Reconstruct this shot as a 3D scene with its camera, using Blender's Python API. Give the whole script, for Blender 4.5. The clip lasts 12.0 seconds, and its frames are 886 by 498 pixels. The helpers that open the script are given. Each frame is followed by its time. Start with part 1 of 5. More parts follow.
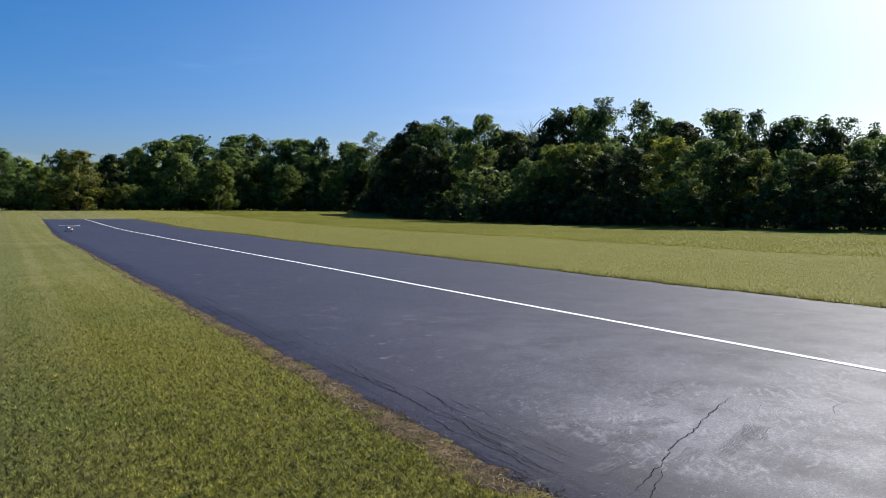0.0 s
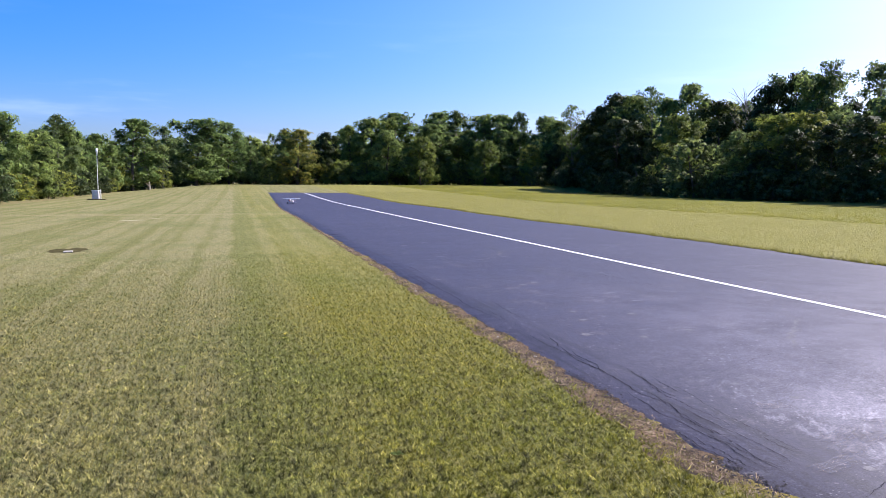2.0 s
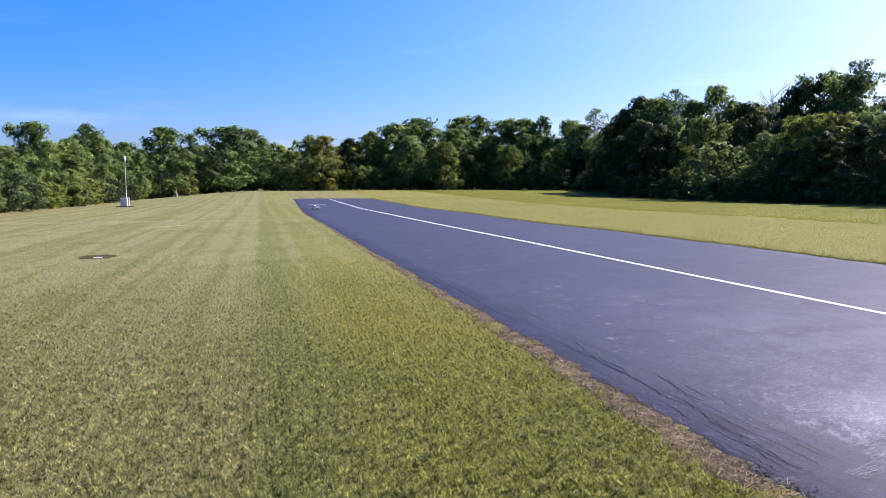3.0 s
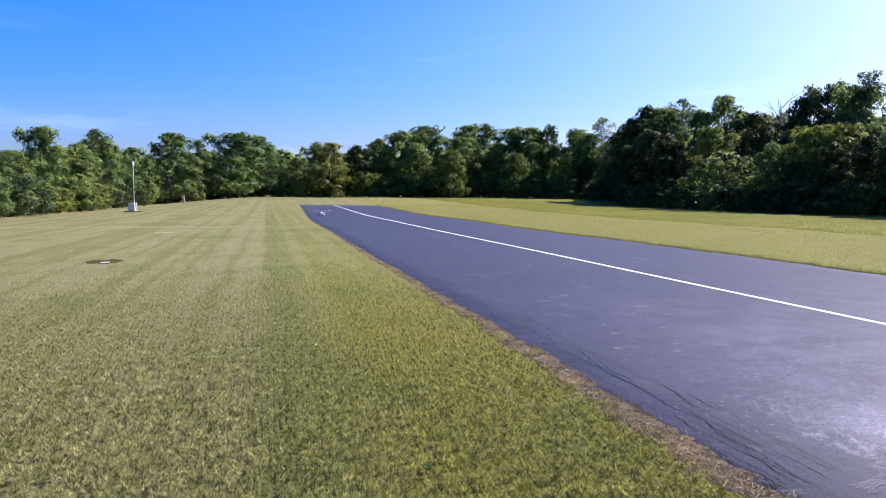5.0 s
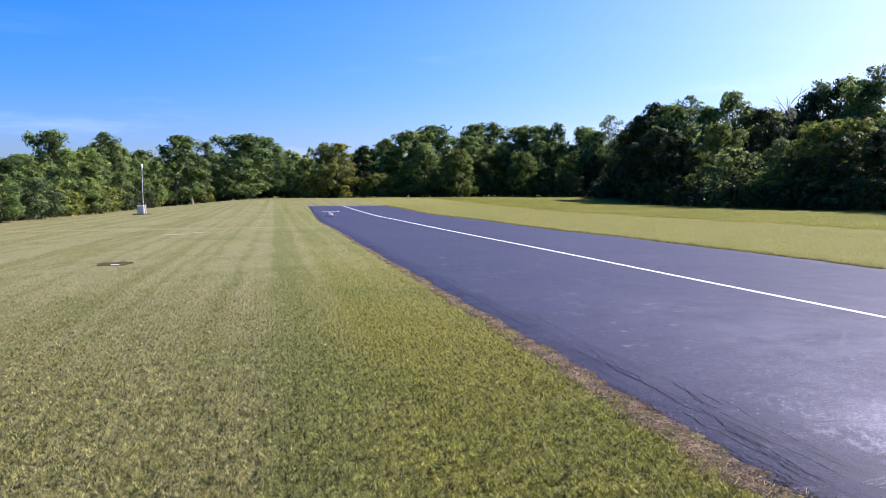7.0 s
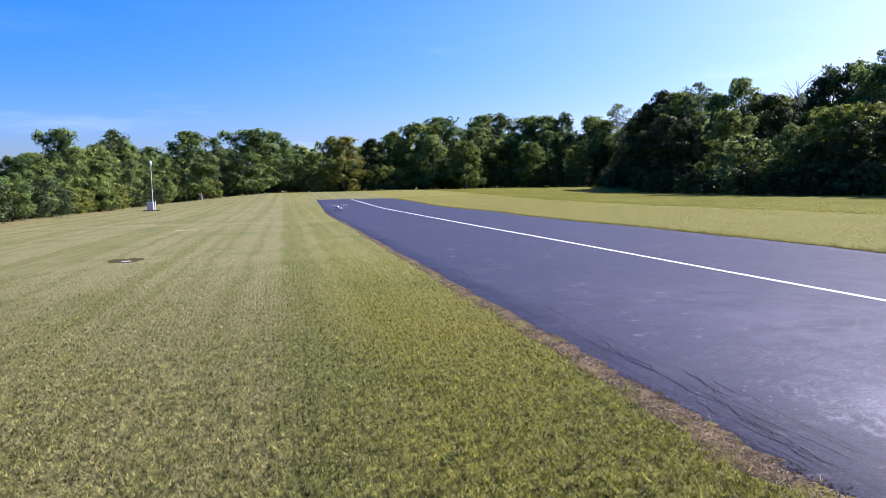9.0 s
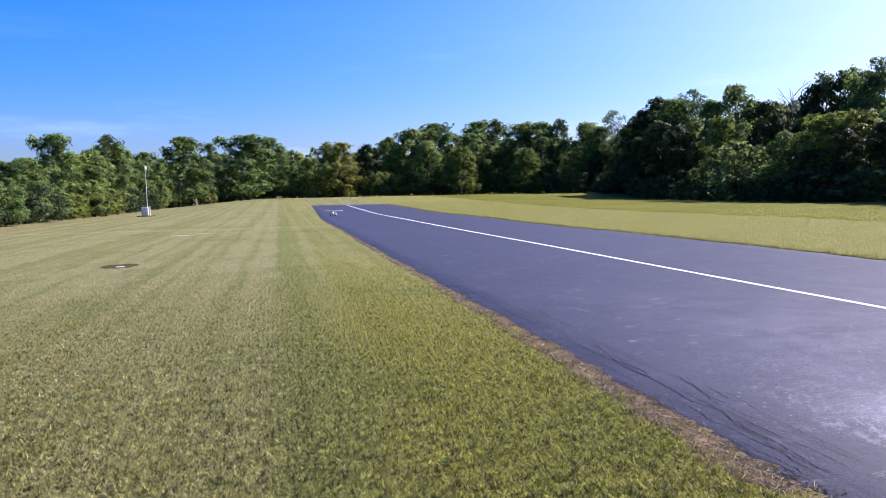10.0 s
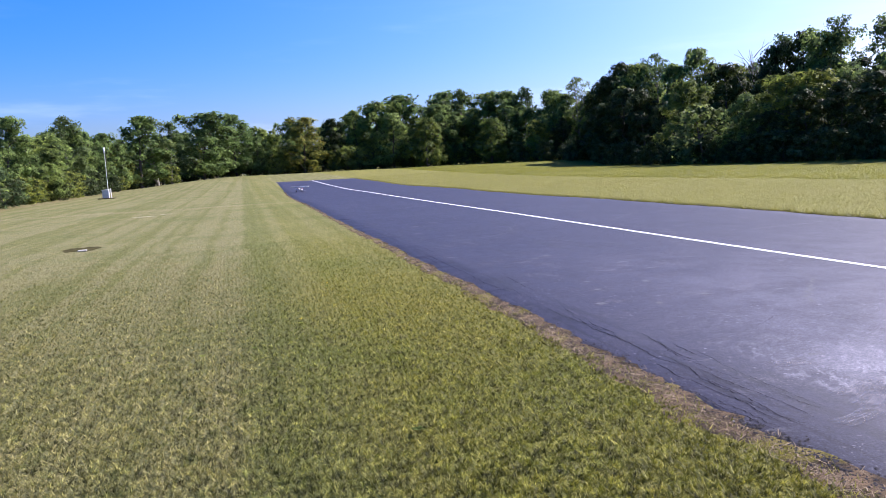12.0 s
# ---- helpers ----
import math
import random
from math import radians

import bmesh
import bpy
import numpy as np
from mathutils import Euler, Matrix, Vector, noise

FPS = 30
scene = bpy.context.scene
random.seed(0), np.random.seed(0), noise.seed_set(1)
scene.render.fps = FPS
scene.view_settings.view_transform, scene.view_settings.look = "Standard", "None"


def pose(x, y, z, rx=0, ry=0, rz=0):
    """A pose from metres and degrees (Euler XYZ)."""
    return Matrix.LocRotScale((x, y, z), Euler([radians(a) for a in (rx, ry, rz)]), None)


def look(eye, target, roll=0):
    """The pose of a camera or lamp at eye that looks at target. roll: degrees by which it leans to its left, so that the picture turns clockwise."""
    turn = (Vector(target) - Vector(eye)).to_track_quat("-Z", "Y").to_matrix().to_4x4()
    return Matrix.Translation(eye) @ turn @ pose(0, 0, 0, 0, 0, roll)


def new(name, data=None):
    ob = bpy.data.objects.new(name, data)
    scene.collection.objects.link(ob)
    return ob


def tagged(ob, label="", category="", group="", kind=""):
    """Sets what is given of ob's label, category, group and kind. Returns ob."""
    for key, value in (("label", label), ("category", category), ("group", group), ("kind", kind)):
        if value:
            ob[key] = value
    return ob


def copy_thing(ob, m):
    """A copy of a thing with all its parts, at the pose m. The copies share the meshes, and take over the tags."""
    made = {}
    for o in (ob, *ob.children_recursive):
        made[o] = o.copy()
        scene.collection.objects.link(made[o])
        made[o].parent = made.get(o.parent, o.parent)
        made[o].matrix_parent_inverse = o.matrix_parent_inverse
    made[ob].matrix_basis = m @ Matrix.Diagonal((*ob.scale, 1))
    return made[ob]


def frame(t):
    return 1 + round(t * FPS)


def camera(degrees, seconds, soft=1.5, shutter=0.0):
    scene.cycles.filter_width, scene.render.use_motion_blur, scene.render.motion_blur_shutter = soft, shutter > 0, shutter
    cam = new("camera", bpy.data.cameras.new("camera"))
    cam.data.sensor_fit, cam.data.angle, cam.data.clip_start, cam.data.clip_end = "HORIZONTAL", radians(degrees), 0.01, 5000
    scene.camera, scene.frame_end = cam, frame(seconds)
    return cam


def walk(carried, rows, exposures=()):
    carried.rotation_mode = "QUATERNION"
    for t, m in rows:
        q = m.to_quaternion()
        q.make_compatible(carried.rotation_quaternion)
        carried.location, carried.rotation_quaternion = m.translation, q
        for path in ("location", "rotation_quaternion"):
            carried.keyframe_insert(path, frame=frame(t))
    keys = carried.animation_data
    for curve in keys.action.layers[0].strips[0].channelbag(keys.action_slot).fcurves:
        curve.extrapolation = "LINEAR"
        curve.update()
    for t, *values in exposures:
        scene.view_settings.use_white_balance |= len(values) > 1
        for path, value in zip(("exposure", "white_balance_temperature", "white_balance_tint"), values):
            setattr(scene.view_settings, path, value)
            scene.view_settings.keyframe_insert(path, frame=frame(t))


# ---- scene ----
# camera: a cap camera on a standing watcher, turning to follow the landing
cam = camera(62.0, 12.0, soft=0.6)
PATH = [
    (0.0, pose(0.092, -0.022, 1.712, 86.83, 0, -30.82) @ pose(0, 0, 0, 0, 0, 0.05)),
    (0.5, pose(0.088, 0.007, 1.703, 85.35, 0, -22.80) @ pose(0, 0, 0, 0, 0, 0.05)),
    (1.0, pose(0.075, 0.025, 1.702, 85.66, 0, -19.37) @ pose(0, 0, 0, 0, 0, -0.38)),
    (1.5, pose(0.026, 0.000, 1.700, 84.93, 0, -17.14) @ pose(0, 0, 0, 0, 0, -0.58)),
    (2.0, pose(0.010, 0.003, 1.705, 84.86, 0, -15.66) @ pose(0, 0, 0, 0, 0, 0.17)),
    (2.5, pose(0.002, -0.001, 1.700, 85.06, 0, -14.51) @ pose(0, 0, 0, 0, 0, -0.69)),
    (3.0, pose(0.001, -0.000, 1.700, 85.24, 0, -13.82) @ pose(0, 0, 0, 0, 0, -0.29)),
    (5.0, pose(0.000, -0.000, 1.700, 85.84, 0, -13.35) @ pose(0, 0, 0, 0, 0, 0.18)),
    (5.5, pose(0.000, 0.000, 1.700, 85.79, 0, -13.29) @ pose(0, 0, 0, 0, 0, 0.00)),
    (6.0, pose(-0.001, 0.000, 1.700, 86.24, 0, -12.98) @ pose(0, 0, 0, 0, 0, -0.61)),
    (6.5, pose(-0.000, 0.000, 1.700, 86.01, 0, -13.07) @ pose(0, 0, 0, 0, 0, -0.64)),
    (7.0, pose(-0.001, 0.000, 1.700, 85.79, 0, -12.72) @ pose(0, 0, 0, 0, 0, -0.40)),
    (9.0, pose(-0.003, 0.001, 1.700, 85.17, 0, -12.01) @ pose(0, 0, 0, 0, 0, -1.32)),
    (9.5, pose(-0.002, 0.000, 1.700, 85.39, 0, -12.21) @ pose(0, 0, 0, 0, 0, -1.26)),
    (10.0, pose(-0.002, 0.000, 1.700, 85.62, 0, -12.40) @ pose(0, 0, 0, 0, 0, -1.22)),
    (10.5, pose(-0.002, 0.000, 1.700, 85.47, 0, -12.52) @ pose(0, 0, 0, 0, 0, -1.31)),
    (11.0, pose(-0.001, 0.000, 1.700, 85.43, 0, -12.65) @ pose(0, 0, 0, 0, 0, -1.08)),
    (11.5, pose(-0.001, 0.000, 1.700, 85.07, 0, -12.85) @ pose(0, 0, 0, 0, 0, -1.16)),
    (12.0, pose(0.015, 0.003, 1.666, 83.38, 0, -14.72) @ pose(0, 0, 0, 0, 0, -3.05)),
]
walk(cam, PATH, [(0.0, 0.38, 6300, 5), (0.3, 0.60, 6350, 8), (0.6, 0.88, 6400, 13), (1.0, 1.14, 6350, 17), (1.5, 1.16, 6150, 20), (2.5, 1.13, 5920, 21), (5.0, 1.10, 5800, 22), (12.0, 1.10, 5780, 23)])

# ---------------------------------------------------------------- world, sun, exposure
SUN_AZIMUTH = radians(76)      # clockwise from +y
SUN_HEIGHT = radians(41)
world = bpy.data.worlds.new("sky")
scene.world = world
world.use_nodes = True
wn, wl = world.node_tree.nodes, world.node_tree.links
sky = wn.new("ShaderNodeTexSky")
sky.sky_type = "NISHITA"
sky.sun_disc = False
sky.sun_elevation, sky.sun_rotation = SUN_HEIGHT, SUN_AZIMUTH
sky.air_density, sky.dust_density, sky.ozone_density = 1.0, 2.2, 2.2
wn["Background"].inputs["Strength"].default_value = 0.096
deep = wn.new("ShaderNodeHueSaturation")
deep.inputs["Hue"].default_value, deep.inputs["Saturation"].default_value = 0.514, 1.70
# clear air: the low sky stays blue
spot_way, height_of, low_sky, cool = wn.new("ShaderNodeTexCoord"), wn.new("ShaderNodeSeparateXYZ"), wn.new("ShaderNodeMapRange"), wn.new("ShaderNodeMix")
low_sky.interpolation_type = "SMOOTHSTEP"
low_sky.inputs["From Min"].default_value, low_sky.inputs["From Max"].default_value = 0.26, 0.0
cool.data_type, cool.blend_type = "RGBA", "MULTIPLY"
cool.inputs[7].default_value = (0.84, 0.92, 1.16, 1)
wl.new(spot_way.outputs["Generated"], height_of.inputs[0])
wl.new(height_of.outputs["Z"], low_sky.inputs["Value"])
wl.new(low_sky.outputs[0], cool.inputs[0])
wl.new(sky.outputs[0], cool.inputs[6])
wl.new(cool.outputs[2], deep.inputs["Color"])
drawn, veil, thick, cirrus = wn.new("ShaderNodeMapping"), wn.new("ShaderNodeTexNoise"), wn.new("ShaderNodeMapRange"), wn.new("ShaderNodeMix")
drawn.inputs["Scale"].default_value = (2.2, 2.2, 16.0)
veil.inputs["Scale"].default_value, veil.inputs["Detail"].default_value, veil.inputs["Roughness"].default_value = 1.6, 5, 0.55
thick.interpolation_type = "SMOOTHSTEP"
thick.inputs["From Min"].default_value, thick.inputs["From Max"].default_value, thick.inputs["To Max"].default_value = 0.54, 0.74, 0.12
low_veil = wn.new("ShaderNodeMath")
low_veil.operation = "MULTIPLY"
cirrus.data_type = "RGBA"
cirrus.inputs[7].default_value = (9.0, 9.6, 10.6, 1)
wl.new(spot_way.outputs["Generated"], drawn.inputs[0])
wl.new(drawn.outputs[0], veil.inputs["Vector"])
wl.new(veil.outputs["Fac"], thick.inputs["Value"])
wl.new(thick.outputs[0], low_veil.inputs[0])
wl.new(low_sky.outputs[0], low_veil.inputs[1])
wl.new(low_veil.outputs[0], cirrus.inputs[0])
wl.new(deep.outputs[0], cirrus.inputs[6])
wl.new(cirrus.outputs[2], wn["Background"].inputs["Color"])
sun_data = bpy.data.lights.new("sun", "SUN")
sun_data.energy, sun_data.angle, sun_data.color = 5.0, radians(0.6), (1.0, 0.93, 0.82)
sun = new("sun", sun_data)
sun_way = Vector((math.sin(SUN_AZIMUTH) * math.cos(SUN_HEIGHT), math.cos(SUN_AZIMUTH) * math.cos(SUN_HEIGHT), math.sin(SUN_HEIGHT)))
sun.matrix_world = look(sun_way * 60, (0, 0, 0))


# ---------------------------------------------------------------- materials
def nodes_of(name):
    m = bpy.data.materials.new(name)
    m.use_nodes = True
    t = m.node_tree
    return m, t.nodes, t.links, t.nodes["Principled BSDF"]


def ramp(n, stops):
    r = n.new("ShaderNodeValToRGB")
    e = r.color_ramp.elements
    while len(e) < len(stops):
        e.new(0.5)
    for k, (p, c) in enumerate(stops):
        e[k].position, e[k].color = p, (*c, 1)
    return r


def noise_node(n, l, scale, detail=4, rough=0.55, where=None):
    x = n.new("ShaderNodeTexNoise")
    x.inputs["Scale"].default_value, x.inputs["Detail"].default_value, x.inputs["Roughness"].default_value = scale, detail, rough
    if where:
        l.new(where, x.inputs["Vector"])
    return x


def mixed(n, l, a, b, f, kind="MIX"):
    x = n.new("ShaderNodeMix")
    x.data_type, x.blend_type = "RGBA", kind
    for key, v in ((6, a), (7, b), (0, f)):
        if isinstance(v, (int, float)):
            x.inputs[key].default_value = v
        elif isinstance(v, tuple):
            x.inputs[key].default_value = (*v, 1)
        else:
            l.new(v, x.inputs[key])
    return x.outputs[2]


def sums(n, l, op, a, b=None, c=None):
    x = n.new("ShaderNodeMath")
    x.operation = op
    for k, v in enumerate((a, b, c)):
        if v is None:
            continue
        if isinstance(v, (int, float)):
            x.inputs[k].default_value = v
        else:
            l.new(v, x.inputs[k])
    return x.outputs[0]


def stretch(n, l, source, scale):
    x = n.new("ShaderNodeMapping")
    x.inputs["Scale"].default_value = scale
    l.new(source, x.inputs["Vector"])
    return x.outputs[0]


def bump(n, l, height, strength, distance, p):
    x = n.new("ShaderNodeBump")
    x.inputs["Strength"].default_value, x.inputs["Distance"].default_value = strength, distance
    l.new(height, x.inputs["Height"])
    l.new(x.outputs[0], p.inputs["Normal"])


def smooth_range(n, l, value, lo, hi):
    x = n.new("ShaderNodeMapRange")
    x.interpolation_type = "SMOOTHSTEP"
    x.inputs["From Min"].default_value, x.inputs["From Max"].default_value = lo, hi
    l.new(value, x.inputs["Value"])
    return x.outputs[0]


def turf_colour(n, l, pos):
    """Mown turf: uneven stripes along the strip, patches of clover green and of dry straw."""
    sep = n.new("ShaderNodeSeparateXYZ")
    l.new(pos, sep.inputs[0])
    warp = noise_node(n, l, 0.35, 3, 0.5, pos)
    rag = noise_node(n, l, 3.0, 3, 0.6, pos)
    x = sums(n, l, "ADD", sep.outputs[0], sums(n, l, "MULTIPLY", sums(n, l, "SUBTRACT", warp.outputs["Fac"], 0.5), 0.5))
    x = sums(n, l, "ADD", x, sums(n, l, "MULTIPLY", sums(n, l, "SUBTRACT", rag.outputs["Fac"], 0.5), 0.35))
    along = n.new("ShaderNodeCombineXYZ")
    l.new(x, along.inputs[0])
    l.new(sep.outputs[1], along.inputs[1])
    turned = n.new("ShaderNodeMapping")
    turned.inputs["Rotation"].default_value = (0, 0, radians(52))
    l.new(pos, turned.inputs["Vector"])
    cross = noise_node(n, l, 1.0, 2, 0.5, stretch(n, l, turned.outputs[0], (1.0, 0.06, 1)))
    lanes = noise_node(n, l, 1.0, 1.5, 0.5, stretch(n, l, along.outputs[0], (1.9, 0.008, 0)))
    stripe = smooth_range(n, l, sums(n, l, "ADD", lanes.outputs["Fac"], sums(n, l, "MULTIPLY", sums(n, l, "SUBTRACT", cross.outputs["Fac"], 0.5), 0.35)), 0.41, 0.59)
    # Mowing sheen is put into the stripes' colour, weaker close to the watcher.
    clear = sums(n, l, "ADD", sums(n, l, "MULTIPLY", smooth_range(n, l, sep.outputs[1], 6, 18), 0.6), 0.4)
    stripe = sums(n, l, "ADD", sums(n, l, "MULTIPLY", sums(n, l, "SUBTRACT", stripe, 0.5), clear), 0.5)
    streak = noise_node(n, l, 1.0, 3, 0.6, stretch(n, l, pos, (4.0, 0.12, 1)))
    patch = noise_node(n, l, 0.22, 5, 0.6, pos)
    spot = noise_node(n, l, 2.2, 5, 0.65, pos)
    a = mixed(n, l, (0.156, 0.158, 0.050), (0.230, 0.214, 0.096), stripe)
    a = mixed(n, l, a, (0.238, 0.218, 0.098), sums(n, l, "MULTIPLY", smooth_range(n, l, streak.outputs["Fac"], 0.45, 0.70), 0.7))
    a = mixed(n, l, a, (0.090, 0.125, 0.026), sums(n, l, "MULTIPLY", smooth_range(n, l, patch.outputs["Fac"], 0.48, 0.70), 0.5))
    a = mixed(n, l, a, (0.226, 0.205, 0.092), sums(n, l, "MULTIPLY", smooth_range(n, l, spot.outputs["Fac"], 0.52, 0.72), 0.4))
    clump = noise_node(n, l, 5.5, 3, 0.6, pos)
    a = mixed(n, l, a, (0.075, 0.106, 0.018), sums(n, l, "MULTIPLY", smooth_range(n, l, clump.outputs["Fac"], 0.52, 0.70), 0.45))
    gold = noise_node(n, l, 1.6, 3, 0.6, pos)
    a = mixed(n, l, a, (0.240, 0.200, 0.034), sums(n, l, "MULTIPLY", smooth_range(n, l, gold.outputs["Fac"], 0.52, 0.74), 0.15))
    rim = smooth_range(n, l, x, -14.8, -16.6)
    a = mixed(n, l, a, (0.20, 0.145, 0.075), sums(n, l, "MULTIPLY", rim, 0.42))
    path = sums(n, l, "ABSOLUTE", sums(n, l, "SUBTRACT", sums(n, l, "ADD", sep.outputs[1], sums(n, l, "MULTIPLY", warp.outputs["Fac"], 3.0)), 42.5))
    a = mixed(n, l, a, (0.290, 0.255, 0.135), sums(n, l, "MULTIPLY", smooth_range(n, l, path, 1.3, 0.2), 0.5))
    # lusher growth towards the asphalt, with one darker green swath
    lush = sums(n, l, "MULTIPLY", smooth_range(n, l, x, -0.4, 1.3), smooth_range(n, l, x, 3.8, 3.2))
    lush = sums(n, l, "MULTIPLY", lush, sums(n, l, "ADD", sums(n, l, "MULTIPLY", smooth_range(n, l, sep.outputs[1], 26, 7), 0.6), 0.4))
    a = mixed(n, l, a, mixed(n, l, (0.202, 0.188, 0.020), (0.138, 0.150, 0.016), smooth_range(n, l, patch.outputs["Fac"], 0.35, 0.65)), sums(n, l, "MULTIPLY", lush, 0.74))
    a = mixed(n, l, a, (0.204, 0.194, 0.036), sums(n, l, "MULTIPLY", smooth_range(n, l, x, 12.4, 13.2), 0.80))
    rough = smooth_range(n, l, sums(n, l, "ADD", x, sums(n, l, "MULTIPLY", patch.outputs["Fac"], 1.5)), 26.6, 27.4)
    a = mixed(n, l, a, (0.168, 0.174, 0.022), sums(n, l, "MULTIPLY", rough, 0.8))
    swath = sums(n, l, "MULTIPLY", smooth_range(n, l, x, -0.15, 0.05), smooth_range(n, l, x, 0.85, 0.30))
    a = mixed(n, l, a, (0.108, 0.132, 0.028), sums(n, l, "MULTIPLY", swath, 0.28))
    return a


def make_ground():
    m, n, l, p = nodes_of("turf_ground")
    g = n.new("ShaderNodeNewGeometry")
    pos = g.outputs["Position"]
    c = turf_colour(n, l, pos)
    fine = noise_node(n, l, 38, 4, 0.7, pos)
    mid = noise_node(n, l, 9, 4, 0.7, stretch(n, l, pos, (1, 0.5, 1)))
    dark = sums(n, l, "MULTIPLY", smooth_range(n, l, fine.outputs["Fac"], 0.62, 0.40), 0.55)
    c = mixed(n, l, c, (0.030, 0.034, 0.010), dark)
    c = mixed(n, l, c, (0.23, 0.205, 0.075), sums(n, l, "MULTIPLY", smooth_range(n, l, mid.outputs["Fac"], 0.50, 0.66), 0.55))
    l.new(c, p.inputs["Base Color"])
    p.inputs["Roughness"].default_value = 0.95
    p.inputs["Specular IOR Level"].default_value = 0.1
    bump(n, l, sums(n, l, "ADD", fine.outputs["Fac"], mid.outputs["Fac"]), 0.6, 0.05, p)
    return m


def make_blades(name, tall=False, even=0.0):
    m, n, l, p = nodes_of(name)
    g = n.new("ShaderNodeNewGeometry")
    pos = g.outputs["Position"]
    if tall:
        big = noise_node(n, l, 0.12, 4, 0.6, pos)
        c = mixed(n, l, (0.165, 0.174, 0.018), (0.226, 0.218, 0.028), smooth_range(n, l, big.outputs["Fac"], 0.35, 0.65))
    else:
        c = turf_colour(n, l, pos)
        # clumps of a hand's width, and finer ones of few blades
        for size, low, high in ((34, 0.45, 1.55), (11, 0.48, 1.50)):
            low, high = 1 - (1 - low) * (1 - even), 1 + (high - 1) * (1 - even)
            tuft = ramp(n, [(0.36, (low, low * 1.04, low * 0.9)), (0.5, (1, 1, 1)), (0.64, (high, high, high * 0.95))])
            l.new(noise_node(n, l, size, 2, 0.6, stretch(n, l, pos, (1, 0.6, 0.3))).outputs["Fac"], tuft.inputs[0])
            c = mixed(n, l, c, tuft.outputs[0], 1.0, "MULTIPLY")
    r = ramp(n, [(0.0, (0.42, 0.46, 0.30)), (0.38, (0.90, 0.90, 0.60)), (0.8, (1.33, 1.24, 0.98)), (0.95, (1.30, 1.25, 1.18)), (1.0, (1.38, 1.34, 1.36))])
    l.new(g.outputs["Random Per Island"], r.inputs[0])
    c = mixed(n, l, c, r.outputs[0], 1.0 - even, "MULTIPLY")
    l.new(c, p.inputs["Base Color"])
    p.inputs["Roughness"].default_value = 0.6
    p.inputs["Specular IOR Level"].default_value = 0.2
    lift = n.new("ShaderNodeVectorMath")
    lift.operation = "MULTIPLY_ADD"
    lift.inputs[1].default_value, lift.inputs[2].default_value = (0.55 - 0.3 * even,) * 3, (0, 0, 0.5 + 0.4 * even)
    l.new(g.outputs["Normal"], lift.inputs[0])
    level = n.new("ShaderNodeVectorMath")
    level.operation = "NORMALIZE"
    l.new(lift.outputs[0], level.inputs[0])
    l.new(level.outputs[0], p.inputs["Normal"])
    tr = n.new("ShaderNodeBsdfTranslucent")
    l.new(c, tr.inputs["Color"])
    mx = n.new("ShaderNodeMixShader")
    mx.inputs[0].default_value = 0.35
    l.new(p.outputs[0], mx.inputs[1])
    l.new(tr.outputs[0], mx.inputs[2])
    l.new(mx.outputs[0], n["Material Output"].inputs["Surface"])
    return m


def make_leaves(name, low, high, dry=(0.16, 0.13, 0.03), dry_amount=0.1, thin=0.57):
    m, n, l, p = nodes_of(name)
    g, o = n.new("ShaderNodeNewGeometry"), n.new("ShaderNodeObjectInfo")
    c = mixed(n, l, low, high, g.outputs["Random Per Island"])
    r = ramp(n, [(0.0, (0.66, 0.76, 0.82)), (0.5, (0.95, 0.97, 1.0)), (1.0, (1.22, 1.15, 0.95))])
    l.new(o.outputs["Random"], r.inputs[0])
    c = mixed(n, l, c, r.outputs[0], 1.0, "MULTIPLY")
    clump = noise_node(n, l, 0.35, 3, 0.5, g.outputs["Position"])
    c = mixed(n, l, c, dry, sums(n, l, "MULTIPLY", smooth_range(n, l, clump.outputs["Fac"], 0.55, 0.72), dry_amount))
    tuft = ramp(n, [(0.34, (0.62, 0.66, 0.70)), (0.5, (1, 1, 1)), (0.66, (1.34, 1.36, 1.18))])
    l.new(noise_node(n, l, 0.9, 3, 0.6, g.outputs["Position"]).outputs["Fac"], tuft.inputs[0])
    c = mixed(n, l, c, tuft.outputs[0], 1.0, "MULTIPLY")
    l.new(c, p.inputs["Base Color"])
    p.inputs["Roughness"].default_value = 0.6
    p.inputs["Specular IOR Level"].default_value = 0.08
    tr = n.new("ShaderNodeBsdfTranslucent")
    l.new(c, tr.inputs["Color"])
    mx = n.new("ShaderNodeMixShader")
    mx.inputs[0].default_value = thin
    l.new(p.outputs[0], mx.inputs[1])
    l.new(tr.outputs[0], mx.inputs[2])
    l.new(mx.outputs[0], n["Material Output"].inputs["Surface"])
    return m


